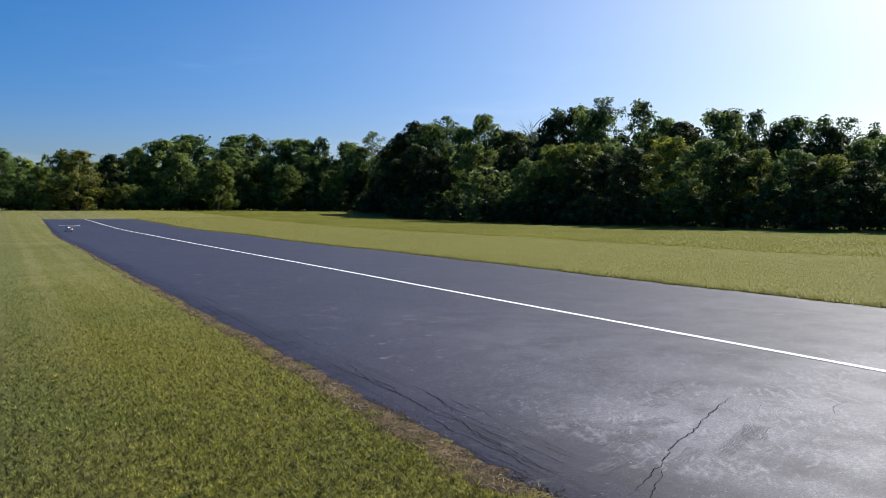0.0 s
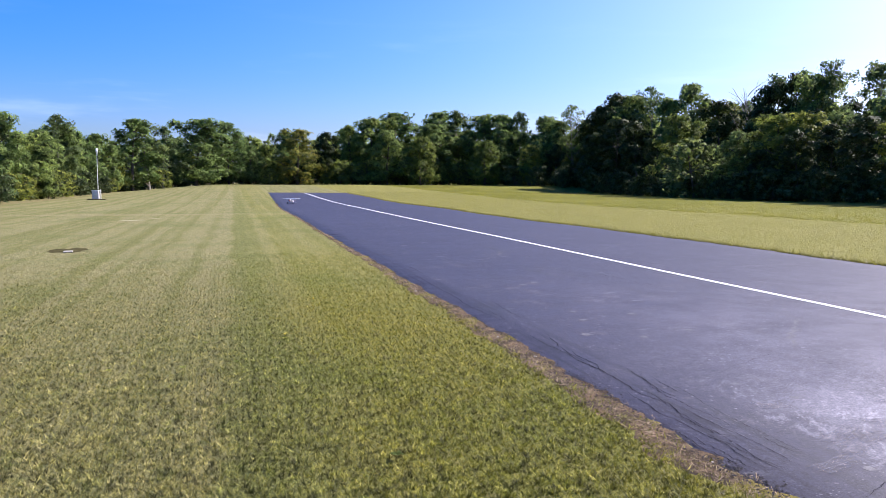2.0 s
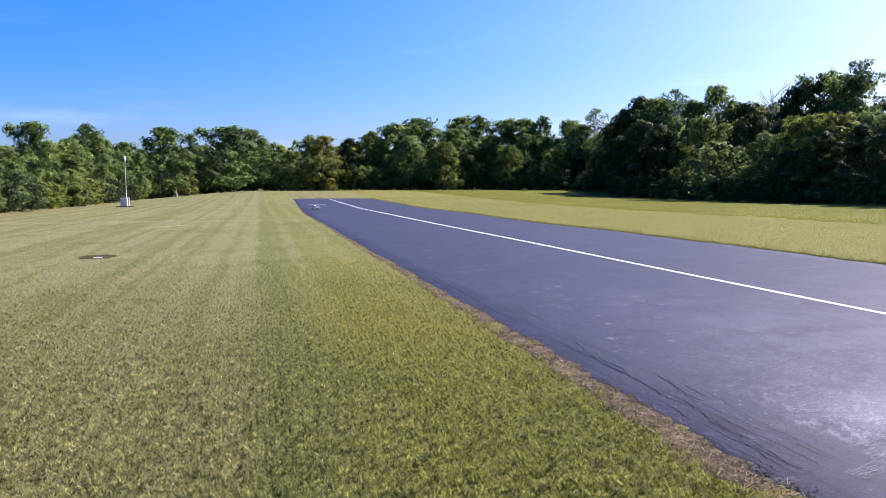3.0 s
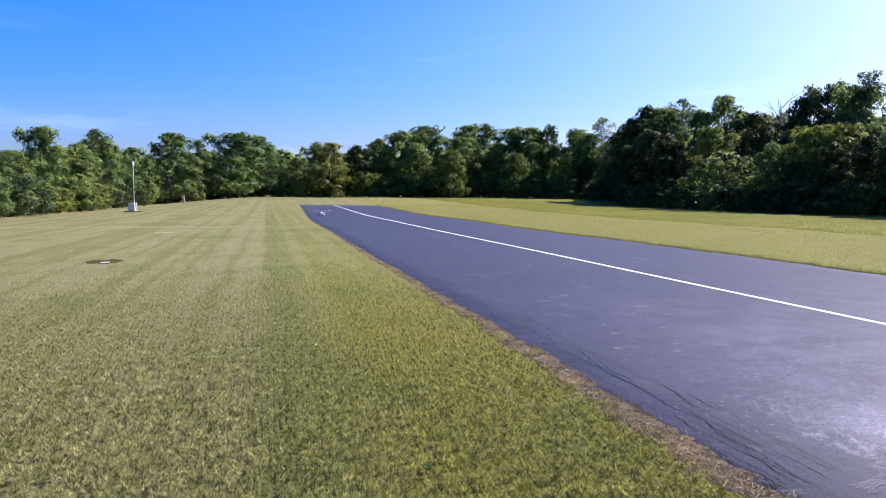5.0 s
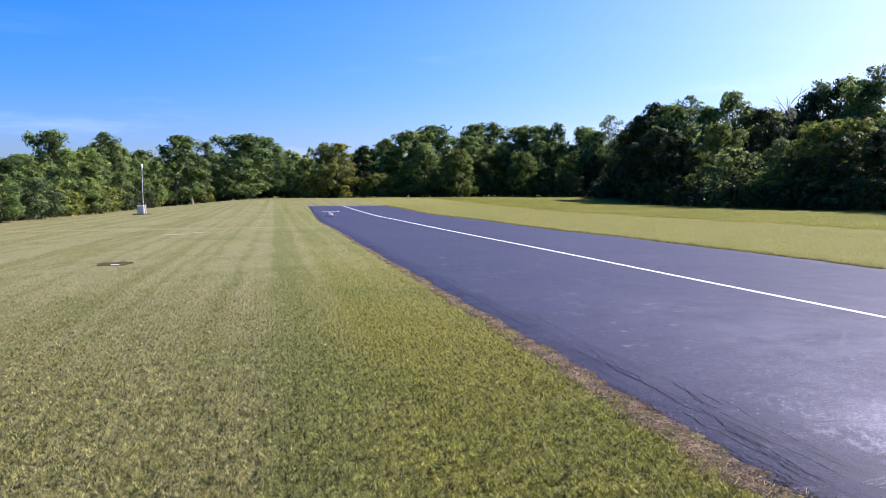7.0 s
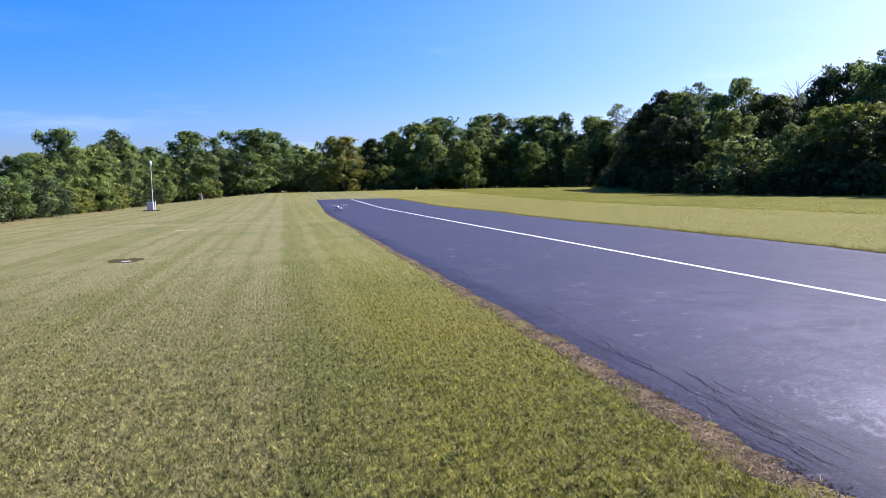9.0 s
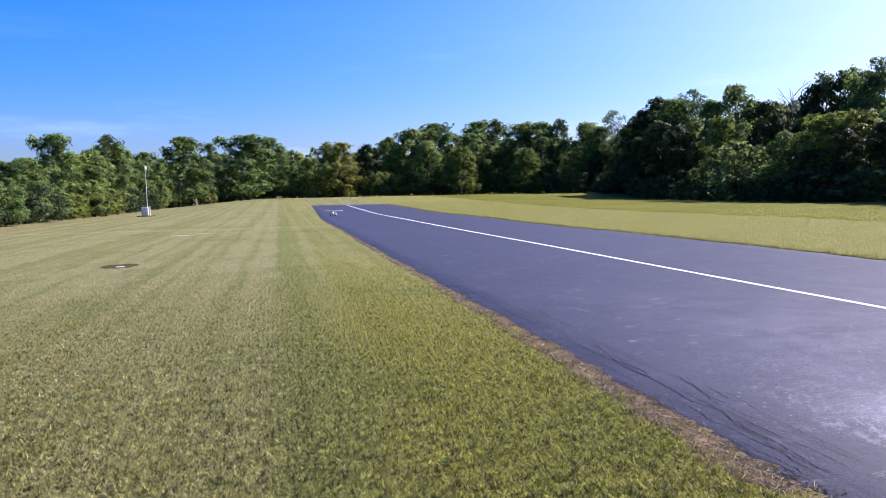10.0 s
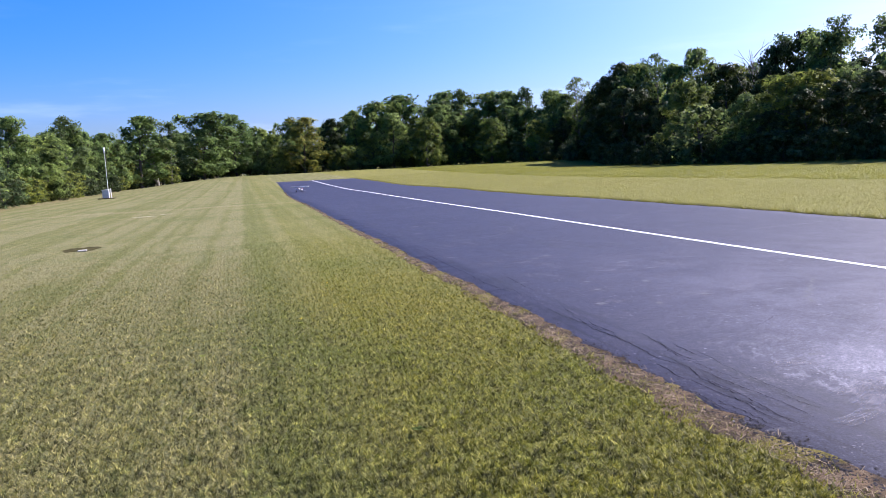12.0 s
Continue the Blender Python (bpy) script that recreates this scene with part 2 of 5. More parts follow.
def make_asphalt():
    m, n, l, p = nodes_of("old_asphalt")
    g = n.new("ShaderNodeNewGeometry")
    pos = g.outputs["Position"]
    grit = noise_node(n, l, 160, 3, 0.7, pos)
    speck = n.new("ShaderNodeTexVoronoi")
    speck.inputs["Scale"].default_value = 34
    l.new(pos, speck.inputs["Vector"])
    blot = noise_node(n, l, 1.3, 9, 0.72, pos)
    mottle = noise_node(n, l, 14, 8, 0.75, pos)
    wide = noise_node(n, l, 0.18, 4, 0.6, pos)
    drag = noise_node(n, l, 1.0, 5, 0.6, stretch(n, l, pos, (2.6, 0.35, 1)))
    scuff = noise_node(n, l, 2.4, 3, 0.5, stretch(n, l, pos, (0.8, 2.2, 1)))
    c = mixed(n, l, (0.019, 0.0178, 0.0300), (0.039, 0.0370, 0.0590), grit.outputs["Fac"])
    c = mixed(n, l, c, (0.060, 0.057, 0.082), sums(n, l, "MULTIPLY", smooth_range(n, l, wide.outputs["Fac"], 0.42, 0.66), 0.20))
    c = mixed(n, l, c, (0.124, 0.119, 0.140), sums(n, l, "MULTIPLY", smooth_range(n, l, blot.outputs["Fac"], 0.57, 0.65), 0.30))
    c = mixed(n, l, c, (0.016, 0.015, 0.020), sums(n, l, "MULTIPLY", smooth_range(n, l, mottle.outputs["Fac"], 0.50, 0.40), 0.45))
    c = mixed(n, l, c, (0.090, 0.086, 0.110), sums(n, l, "MULTIPLY", smooth_range(n, l, mottle.outputs["Fac"], 0.55, 0.68), 0.35))
    c = mixed(n, l, c, (0.026, 0.026, 0.032), sums(n, l, "MULTIPLY", smooth_range(n, l, drag.outputs["Fac"], 0.54, 0.72), 0.5))
    c = mixed(n, l, c, (0.190, 0.185, 0.185), sums(n, l, "MULTIPLY", smooth_range(n, l, scuff.outputs["Fac"], 0.66, 0.76), 0.3))
    c = mixed(n, l, c, (0.30, 0.29, 0.29), sums(n, l, "MULTIPLY", smooth_range(n, l, speck.outputs["Distance"], 0.20, 0.12), sums(n, l, "MULTIPLY", smooth_range(n, l, blot.outputs["Fac"], 0.42, 0.58), 0.38)))
    chip = n.new("ShaderNodeTexVoronoi")
    chip.inputs["Scale"].default_value = 11
    l.new(pos, chip.inputs["Vector"])
    c = mixed(n, l, c, (0.24, 0.23, 0.26), sums(n, l, "MULTIPLY", smooth_range(n, l, chip.outputs["Distance"], 0.17, 0.09), sums(n, l, "MULTIPLY", smooth_range(n, l, noise_node(n, l, 0.9, 3, 0.6, pos).outputs["Fac"], 0.40, 0.62), 0.5)))
    sep = n.new("ShaderNodeSeparateXYZ")
    l.new(pos, sep.inputs[0])
    worn = sums(n, l, "MULTIPLY", smooth_range(n, l, sep.outputs[1], 14.0, 3.5), smooth_range(n, l, sep.outputs[0], 3.5, 5.6))
    dust = noise_node(n, l, 1.2, 4, 0.6, pos)
    c = mixed(n, l, c, (0.143, 0.137, 0.174), sums(n, l, "MULTIPLY", worn, sums(n, l, "MULTIPLY", smooth_range(n, l, dust.outputs["Fac"], 0.25, 0.70), 0.48)))
    c = mixed(n, l, c, (0.175, 0.169, 0.200), sums(n, l, "MULTIPLY", smooth_range(n, l, sep.outputs[0], 3.5, 4.4), sums(n, l, "MULTIPLY", sums(n, l, "MULTIPLY", smooth_range(n, l, sep.outputs[1], 5.6, 3.4), smooth_range(n, l, sep.outputs[1], 0.5, 3.0)), smooth_range(n, l, dust.outputs["Fac"], 0.2, 0.7))))
    # short pale rubbed marks, some one way and some another
    for turn, reach in ((48, 0.48), (30, 0.42), (75, 0.35)):
        spin = n.new("ShaderNodeMapping")
        spin.inputs["Rotation"].default_value = (0, 0, radians(turn))
        l.new(pos, spin.inputs["Vector"])
        rub = noise_node(n, l, 1.0, 4, 0.65, stretch(n, l, spin.outputs[0], (14, 4.0, 1)))
        area = noise_node(n, l, 1.1, 2, 0.5, stretch(n, l, pos, (1 + turn / 90, 1 + turn / 120, 1)))
        hit = sums(n, l, "MULTIPLY", smooth_range(n, l, rub.outputs["Fac"], 0.50, 0.64), smooth_range(n, l, area.outputs["Fac"], 0.42, 0.58))
        c = mixed(n, l, c, (0.25, 0.24, 0.275), sums(n, l, "MULTIPLY", sums(n, l, "MULTIPLY", hit, sums(n, l, "MULTIPLY", sums(n, l, "ADD", sums(n, l, "MULTIPLY", smooth_range(n, l, sep.outputs[1], 7.5, 4.5), 0.35), sums(n, l, "MULTIPLY", smooth_range(n, l, sep.outputs[1], 5.0, 4.2), 0.65)), smooth_range(n, l, sums(n, l, "MINIMUM", sep.outputs[0], sums(n, l, "ADD", sep.outputs[1], 1.2)), 3.5, 3.9))), reach))
    tarred = smooth_range(n, l, sep.outputs[0], 3.75, 3.15)
    seam = noise_node(n, l, 1.0, 5, 0.6, stretch(n, l, pos, (9.0, 0.5, 1)))
    c = mixed(n, l, c, (0.012, 0.011, 0.014), sums(n, l, "MULTIPLY", sums(n, l, "MULTIPLY", tarred, 0.6), smooth_range(n, l, seam.outputs["Fac"], 0.46, 0.66)))
    grain = ramp(n, [(0.30, (0.45, 0.45, 0.45)), (0.50, (1, 1, 1)), (0.70, (1.9, 1.9, 1.9))])
    l.new(noise_node(n, l, 60, 5, 0.8, pos).outputs["Fac"], grain.inputs[0])
    c = mixed(n, l, c, grain.outputs[0], 1.0, "MULTIPLY")
    l.new(c, p.inputs["Base Color"])
    rough = sums(n, l, "ADD", sums(n, l, "MULTIPLY", blot.outputs["Fac"], 0.2), 0.50)
    l.new(rough, p.inputs["Roughness"])
    p.inputs["Specular IOR Level"].default_value = 0.24
    bump(n, l, grit.outputs["Fac"], 0.5, 0.003, p)
    return m


def make_sweep():
    """Thin pale grit left in broom strokes: streaky, worn away towards the rim of each stroke."""
    m, n, l, p = nodes_of("swept_grit")
    t, g = n.new("ShaderNodeTexCoord"), n.new("ShaderNodeNewGeometry")
    sep = n.new("ShaderNodeSeparateXYZ")
    l.new(t.outputs["Generated"], sep.inputs[0])
    far = sums(n, l, "MAXIMUM", sums(n, l, "ABSOLUTE", sums(n, l, "SUBTRACT", sep.outputs[0], 0.5)), sums(n, l, "ABSOLUTE", sums(n, l, "SUBTRACT", sep.outputs[1], 0.5)))
    lines = noise_node(n, l, 1.0, 4, 0.6, stretch(n, l, t.outputs["Object"], (7, 75, 1)))
    grit = noise_node(n, l, 120, 3, 0.7, g.outputs["Position"])
    cover = sums(n, l, "MULTIPLY", smooth_range(n, l, far, 0.5, 0.22), smooth_range(n, l, sums(n, l, "ADD", sums(n, l, "MULTIPLY", lines.outputs["Fac"], 0.7), sums(n, l, "MULTIPLY", grit.outputs["Fac"], 0.3)), 0.42, 0.60))
    l.new(mixed(n, l, (0.13, 0.125, 0.145), (0.24, 0.23, 0.25), grit.outputs["Fac"]), p.inputs["Base Color"])
    p.inputs["Roughness"].default_value = 0.9
    p.inputs["Specular IOR Level"].default_value = 0.2
    l.new(sums(n, l, "MULTIPLY", cover, 0.78), p.inputs["Alpha"])
    return m


def make_plain(name, colour, rough=0.6, metal=0.0, vary=0.15, scale=8.0, coat=0.0, gloss=0.5):
    m, n, l, p = nodes_of(name)
    t = n.new("ShaderNodeTexCoord")
    a = noise_node(n, l, scale, 5, 0.65, t.outputs["Object"])
    b = noise_node(n, l, scale * 9, 3, 0.6, t.outputs["Object"])
    f = sums(n, l, "MULTIPLY", sums(n, l, "ADD", a.outputs["Fac"], b.outputs["Fac"]), 0.5)
    lo = tuple(v * (1 - vary) for v in colour)
    hi = tuple(min(1, v * (1 + vary)) for v in colour)
    l.new(mixed(n, l, lo, hi, smooth_range(n, l, f, 0.3, 0.7)), p.inputs["Base Color"])
    p.inputs["Roughness"].default_value, p.inputs["Metallic"].default_value = rough, metal
    p.inputs["Coat Weight"].default_value = coat
    p.inputs["Specular IOR Level"].default_value = gloss
    bump(n, l, b.outputs["Fac"], 0.15, 0.003, p)
    return m


def make_verge():
    m, n, l, p = nodes_of("verge_thatch")
    g = n.new("ShaderNodeNewGeometry")
    pos = g.outputs["Position"]
    a, m2, f = noise_node(n, l, 4, 5, 0.65, pos), noise_node(n, l, 1.7, 3, 0.6, pos), noise_node(n, l, 60, 4, 0.7, pos)
    c = mixed(n, l, (0.055, 0.040, 0.025), (0.175, 0.120, 0.068), smooth_range(n, l, a.outputs["Fac"], 0.40, 0.66))
    c = mixed(n, l, c, (0.170, 0.150, 0.022), sums(n, l, "MULTIPLY", smooth_range(n, l, m2.outputs["Fac"], 0.52, 0.62), 0.7))
    c = mixed(n, l, c, (0.030, 0.024, 0.018), sums(n, l, "MULTIPLY", smooth_range(n, l, f.outputs["Fac"], 0.52, 0.36), 0.8))
    l.new(c, p.inputs["Base Color"])
    p.inputs["Roughness"].default_value, p.inputs["Specular IOR Level"].default_value = 0.95, 0.1
    bump(n, l, f.outputs["Fac"], 0.8, 0.02, p)
    return m


def make_bark(name, colour):
    m, n, l, p = nodes_of(name)
    t = n.new("ShaderNodeTexCoord")
    a = noise_node(n, l, 3.0, 5, 0.7, stretch(n, l, t.outputs["Object"], (6, 6, 1)))
    l.new(mixed(n, l, tuple(v * 0.5 for v in colour), tuple(v * 1.4 for v in colour), a.outputs["Fac"]), p.inputs["Base Color"])
    p.inputs["Roughness"].default_value = 0.9
    bump(n, l, a.outputs["Fac"], 0.7, 0.03, p)
    return m


def make_line_paint():
    m, n, l, p = nodes_of("worn_line_paint")
    g = n.new("ShaderNodeNewGeometry")
    a = noise_node(n, l, 30, 5, 0.7, g.outputs["Position"])
    b = noise_node(n, l, 2.0, 4, 0.6, g.outputs["Position"])
    f = sums(n, l, "ADD", sums(n, l, "MULTIPLY", a.outputs["Fac"], 0.6), sums(n, l, "MULTIPLY", b.outputs["Fac"], 0.4))
    l.new(mixed(n, l, (0.74, 0.74, 0.74), (0.36, 0.36, 0.37), smooth_range(n, l, f, 0.56, 0.70)), p.inputs["Base Color"])
    p.inputs["Roughness"].default_value = 0.7
    bump(n, l, a.outputs["Fac"], 0.3, 0.003, p)
    return m


TURF = make_ground()
BLADES = make_blades("lawn_blades")
MID_BLADES = make_blades("lawn_blades_seen_flat", False, 0.72)
TALL = make_blades("tall_grass_blades", True, 0.88)
FAR_BLADES = make_blades("far_lawn_blades", False, 0.82)
ASPHALT = make_asphalt()
LINE = make_line_paint()
CRACK = make_plain("crack_shadow_dirt", (0.008, 0.008, 0.009), 0.95, vary=0.4, gloss=0.0)
SCAR = make_plain("pale_worn_asphalt", (0.072, 0.070, 0.082), 0.7, vary=0.55, scale=24)
SWEEP = make_sweep()
CRUMB = make_plain("broken_asphalt", (0.030, 0.028, 0.031), 0.9, vary=0.5, scale=30, gloss=0.1)
STRAW = make_plain("dry_straw", (0.215, 0.158, 0.086), 0.85, vary=0.45, scale=3)
DRY = make_plain("dry_scalped_turf", (0.29, 0.265, 0.165), 0.95, vary=0.35, scale=4, gloss=0.1)
DIRT = make_plain("bare_dirt", (0.090, 0.070, 0.040), 0.95, vary=0.5, scale=5, gloss=0.1)
VERGE = make_verge()
# Damp soil of the drain, also the painted tuft shadow on the far lip.
DAMP_SHADE = make_plain("damp_soil_shade", (0.062, 0.056, 0.026), 0.95, vary=0.6, scale=6, gloss=0.0)
# Shade inside the crowns is put into this green of the inner sprays.
INNER_SHADE = make_bark("inner_spray_shade", (0.072, 0.096, 0.026))
BARK = make_bark("bark", (0.085, 0.068, 0.052))
PALE_BARK = make_bark("pale_bark", (0.20, 0.18, 0.15))
LEAF_MID = make_leaves("leaves_mid", (0.112, 0.162, 0.042), (0.255, 0.322, 0.094))
# Dark-leaved kinds; the woods' deep shade is also put into this colour.
LEAF_DARK_SHADED = make_leaves("leaves_dark_shaded", (0.017, 0.030, 0.009), (0.052, 0.068, 0.019), thin=0.22)
LEAF_LIGHT = make_leaves("leaves_light", (0.145, 0.180, 0.034), (0.275, 0.300, 0.068), dry_amount=0.25)
LEAF_GREY = make_leaves("leaves_grey_green", (0.085, 0.125, 0.045), (0.170, 0.215, 0.085))
LEAF_RUST = make_leaves("leaves_rusty", (0.135, 0.158, 0.030), (0.255, 0.245, 0.055), dry=(0.25, 0.17, 0.035), dry_amount=0.40)
WHITE = make_plain("white_paint", (0.78, 0.78, 0.77), 0.45, vary=0.08)
FOAM_WHITE = make_plain("white_model_film", (0.80, 0.80, 0.82), 0.3, vary=0.05, coat=0.3)
RED = make_plain("red_trim_film", (0.45, 0.03, 0.03), 0.35, vary=0.1)
NAVY = make_plain("navy_trim_film", (0.03, 0.04, 0.14), 0.35, vary=0.1)
RUBBER = make_plain("black_rubber", (0.02, 0.02, 0.02), 0.8, vary=0.2)
DARK_GLASS = make_plain("smoked_canopy", (0.02, 0.022, 0.025), 0.08, vary=0.05)
GOLD = make_plain("dandelion_yellow", (0.60, 0.45, 0.02), 0.7, vary=0.15)
STEEL = make_plain("galvanised_steel", (0.55, 0.56, 0.57), 0.4, 0.8, vary=0.12)
GREY_BOX = make_plain("weathered_grey_plastic", (0.52, 0.51, 0.50), 0.6, vary=0.12)
COVER = make_plain("dirty_concrete", (0.33, 0.31, 0.26), 0.9, vary=0.35, scale=14)
CONCRETE = make_plain("pale_concrete", (0.40, 0.38, 0.34), 0.9, vary=0.2)


# ---------------------------------------------------------------- helpers for meshes
def mesh_of(name, verts, faces, material, smooth=False):
    me = bpy.data.meshes.new(name)
    me.from_pydata([tuple(v) for v in verts], [], [tuple(f) for f in faces])
    me.materials.append(material)
    if smooth:
        me.polygons.foreach_set("use_smooth", [True] * len(me.polygons))
    me.update()
    return me


def tri_mesh(name, verts, corners, size, material, inner=None, first=0):
    """A mesh of loose faces of one size, from numpy arrays: fast for leaves and blades."""
    me = bpy.data.meshes.new(name)
    count = len(corners) // size
    me.vertices.add(len(verts))
    me.vertices.foreach_set("co", np.asarray(verts, np.float32).ravel())
    me.loops.add(len(corners))
    me.loops.foreach_set("vertex_index", np.asarray(corners, np.int32))
    me.polygons.add(count)
    me.polygons.foreach_set("loop_start", np.arange(count, dtype=np.int32) * size)
    me.polygons.foreach_set("loop_total", np.full(count, size, np.int32))
    me.materials.append(material)
    if inner:
        me.materials.append(inner)
        me.polygons.foreach_set("material_index", (np.arange(count) >= first).astype(np.int32))
    me.update(calc_edges=True)
    return me


def part(name, bm, material, parent, label="", smooth=False):
    me = bpy.data.meshes.new(name)
    bm.to_mesh(me)
    bm.free()
    me.materials.append(material)
    if smooth:
        me.polygons.foreach_set("use_smooth", [True] * len(me.polygons))
    ob = new(name, me)
    ob.parent = parent
    return tagged(ob, label)


def box(sx, sy, sz, m=None, bevel=0.0):
    bm = bmesh.new()
    bmesh.ops.create_cube(bm, size=1, matrix=(m or Matrix()) @ Matrix.Diagonal((sx, sy, sz, 1)))
    if bevel:
        bmesh.ops.bevel(bm, geom=bm.edges[:], offset=bevel, segments=2, affect="EDGES", profile=0.6)
    return bm


def tube(r1, r2, length, m=None, seg=16, bevel=0.0):
    bm = bmesh.new()
    bmesh.ops.create_cone(bm, cap_ends=True, segments=seg, radius1=r1, radius2=r2, depth=length, matrix=m or Matrix())
    if bevel:
        bmesh.ops.bevel(bm, geom=[e for e in bm.edges if len(e.link_faces) == 2 and e.calc_face_angle(0) > 1], offset=bevel, segments=2, affect="EDGES")
    return bm


def ease(v, lo, hi):
    t = np.clip((np.asarray(v, float) - lo) / (hi - lo), 0, 1)
    return t * t * (3 - 2 * t)


# ---------------------------------------------------------------- the lie of the land
STRIP_NEAR, STRIP_FAR, STRIP_END, STRIP_START = 2.8, 13.0, 90.0, -25.0


def land(x, y):
    """Height of the field: nearly level, rising gently past the end of the strip and towards the woods beside it."""
    x, y = np.asarray(x, float), np.asarray(y, float)
    rise = 1.25 * ease(y, 50, 150) * ease(x, -22, -2) * (1 - 0.8 * ease(x, 28, 50) * (1 - ease(y, 95, 130)))
    side = 0.45 * ease(x, 40, 62) * (1 - ease(y, 20, 75))
    roll = 0.03 * np.sin(x * 0.31 + 1.0) * np.sin(y * 0.23) * ease(np.hypot(x, y), 14, 40)
    return rise + side + roll


def near_edge(y):
    y = np.asarray(y, float)
    return STRIP_NEAR + 0.8 * ease(y, 45, 90) + 0.02 * np.sin(y * 0.9) + 0.02 * np.sin(y * 2.7 + 1) + 0.02 * np.sin(y * 6.1)


def far_edge(y):
    y = np.asarray(y, float)
    return STRIP_FAR + 0.05 * np.sin(y * 0.7 + 2) + 0.035 * np.sin(y * 2.1) + 0.03 * np.sin(y * 5.3)


# ground: one sheet to the horizon, sunk a little under the asphalt
def build_ground():
    xs = np.unique(np.round(np.concatenate([np.linspace(-900, -80, 12), np.linspace(-80, -10, 36), np.linspace(-10, 2.3, 26), [2.5, 2.95, 3.6, 4.4, 12.2, 12.8],
                                            np.linspace(13.2, 30, 24), np.linspace(30, 90, 31), np.linspace(90, 1500, 14)]), 3))
    ys = np.unique(np.round(np.concatenate([np.linspace(-900, -30, 10), np.linspace(-30, 20, 51), np.linspace(20, 160, 71), [89.6, 90.0], np.linspace(160, 2500, 14)]), 3))
    X, Y = np.meshgrid(xs, ys)
    Z = land(X, Y)
    sunk = (X > near_edge(Y) + 0.5) & (X < far_edge(Y) - 0.5) & (Y < STRIP_END - 0.2) & (Y > STRIP_START + 0.2)
    Z = Z - 0.07 * sunk
    nx = len(xs)
    verts = np.stack([X.ravel(), Y.ravel(), Z.ravel()], 1)
    faces = [(j * nx + i, j * nx + i + 1, (j + 1) * nx + i + 1, (j + 1) * nx + i) for j in range(len(ys) - 1) for i in range(nx - 1)]
    ob = new("ground", mesh_of("ground", verts, faces, TURF, True))
    return tagged(ob, "wide mown turf field with faint mowing stripes", "ground", kind="structure")


ground = build_ground()


def build_runway():
    """Asphalt strip with a ragged edge and a thin broken lip."""
    ys = np.concatenate([np.arange(STRIP_START, 24, 0.12), np.arange(24, STRIP_END + 0.01, 0.5)])
    across = [0.0, 0.007] + [k / 16 for k in range(1, 16)] + [0.993, 1.0]
    cols = len(across)
    verts, faces = [], []
    rag = random.Random(4)
    for y in ys:
        a = float(near_edge(y)) + rag.uniform(-0.03, 0.03)
        b = float(far_edge(y)) + rag.uniform(-0.03, 0.03)
        end = rag.uniform(-0.03, 0.03)
        for i in range(cols):
            x = a + (b - a) * across[i]
            crown = 0.014 + 0.02 * math.sin(math.pi * across[i])
            verts.append((x, y + (end if y in (ys[0], ys[-1]) else 0), float(land(x, y)) + crown - (0.03 if i in (0, cols - 1) else 0)))
    for j in range(len(ys) - 1):
        for i in range(cols - 1):
            k = j * cols + i
            faces.append((k, k + 1, k + cols + 1, k + cols))
    ob = new("runway", mesh_of("runway", verts, faces, ASPHALT, True))
    return tagged(ob, "worn dark grey asphalt model-flying runway, cracked along its edge", "runway", kind="structure")


runway = build_runway()


def strip_height(x, y):
    a, b = float(near_edge(y)), float(far_edge(y))
    u = min(1, max(0, (x - a) / (b - a)))
    return float(land(x, y)) + 0.014 + 0.02 * math.sin(math.pi * u)


def build_line():
    verts, faces = [], []
    rag = random.Random(9)
    ys = np.arange(STRIP_START, STRIP_END - 0.05, 0.25)
    for k, y in enumerate(ys):
        c = 7.85 + 0.012 * math.sin(y * 0.4)
        for s in (-1, 1):
            x = c + s * (0.056 + rag.uniform(-0.004, 0.004))
            verts.append((x, y, strip_height(x, y) + 0.005))
        if k:
            faces.append((2 * k - 2, 2 * k - 1, 2 * k + 1, 2 * k))
    ob = new("centre_line", mesh_of("centre_line", verts, faces, LINE))
    return tagged(ob, "worn white painted centre line on the asphalt", "runway marking", kind="structure")


build_line()


# ---------------------------------------------------------------- trees
def limb_mesh(name, limbs, material, seg=7):
    """Tapered limbs, each a list of (point, radius), as one mesh."""
    verts, faces = [], []
    for pts in limbs:
        base = len(verts)
        for k, (p, r) in enumerate(pts):
            p = Vector(p)
            q = Vector(pts[min(k + 1, len(pts) - 1)][0]) - Vector(pts[max(k - 1, 0)][0])
            q = q.normalized() if q.length > 1e-6 else Vector((0, 0, 1))
            side = q.orthogonal().normalized()
            up = q.cross(side)
            for s in range(seg):
                a = 2 * math.pi * s / seg
                verts.append(p + (side * math.cos(a) + up * math.sin(a)) * r)
        for k in range(len(pts) - 1):
            for s in range(seg):
                i, j = base + k * seg + s, base + k * seg + (s + 1) % seg
                faces.append((i, j, j + seg, i + seg))
        faces.append(tuple(base + (len(pts) - 1) * seg + s for s in range(seg)))
    return mesh_of(name, verts, faces, material, True)


def wander(rnd, start, way, length, r0, r1, steps, wobble):
    pts, p, d = [], Vector(start), Vector(way).normalized()
    for k in range(steps + 1):
        pts.append((p.copy(), r0 + (r1 - r0) * k / steps))
        d = (d + Vector((rnd.uniform(-1, 1), rnd.uniform(-1, 1), rnd.uniform(-0.3, 0.7))) * wobble).normalized()
        p = p + d * (length / steps)
    return pts


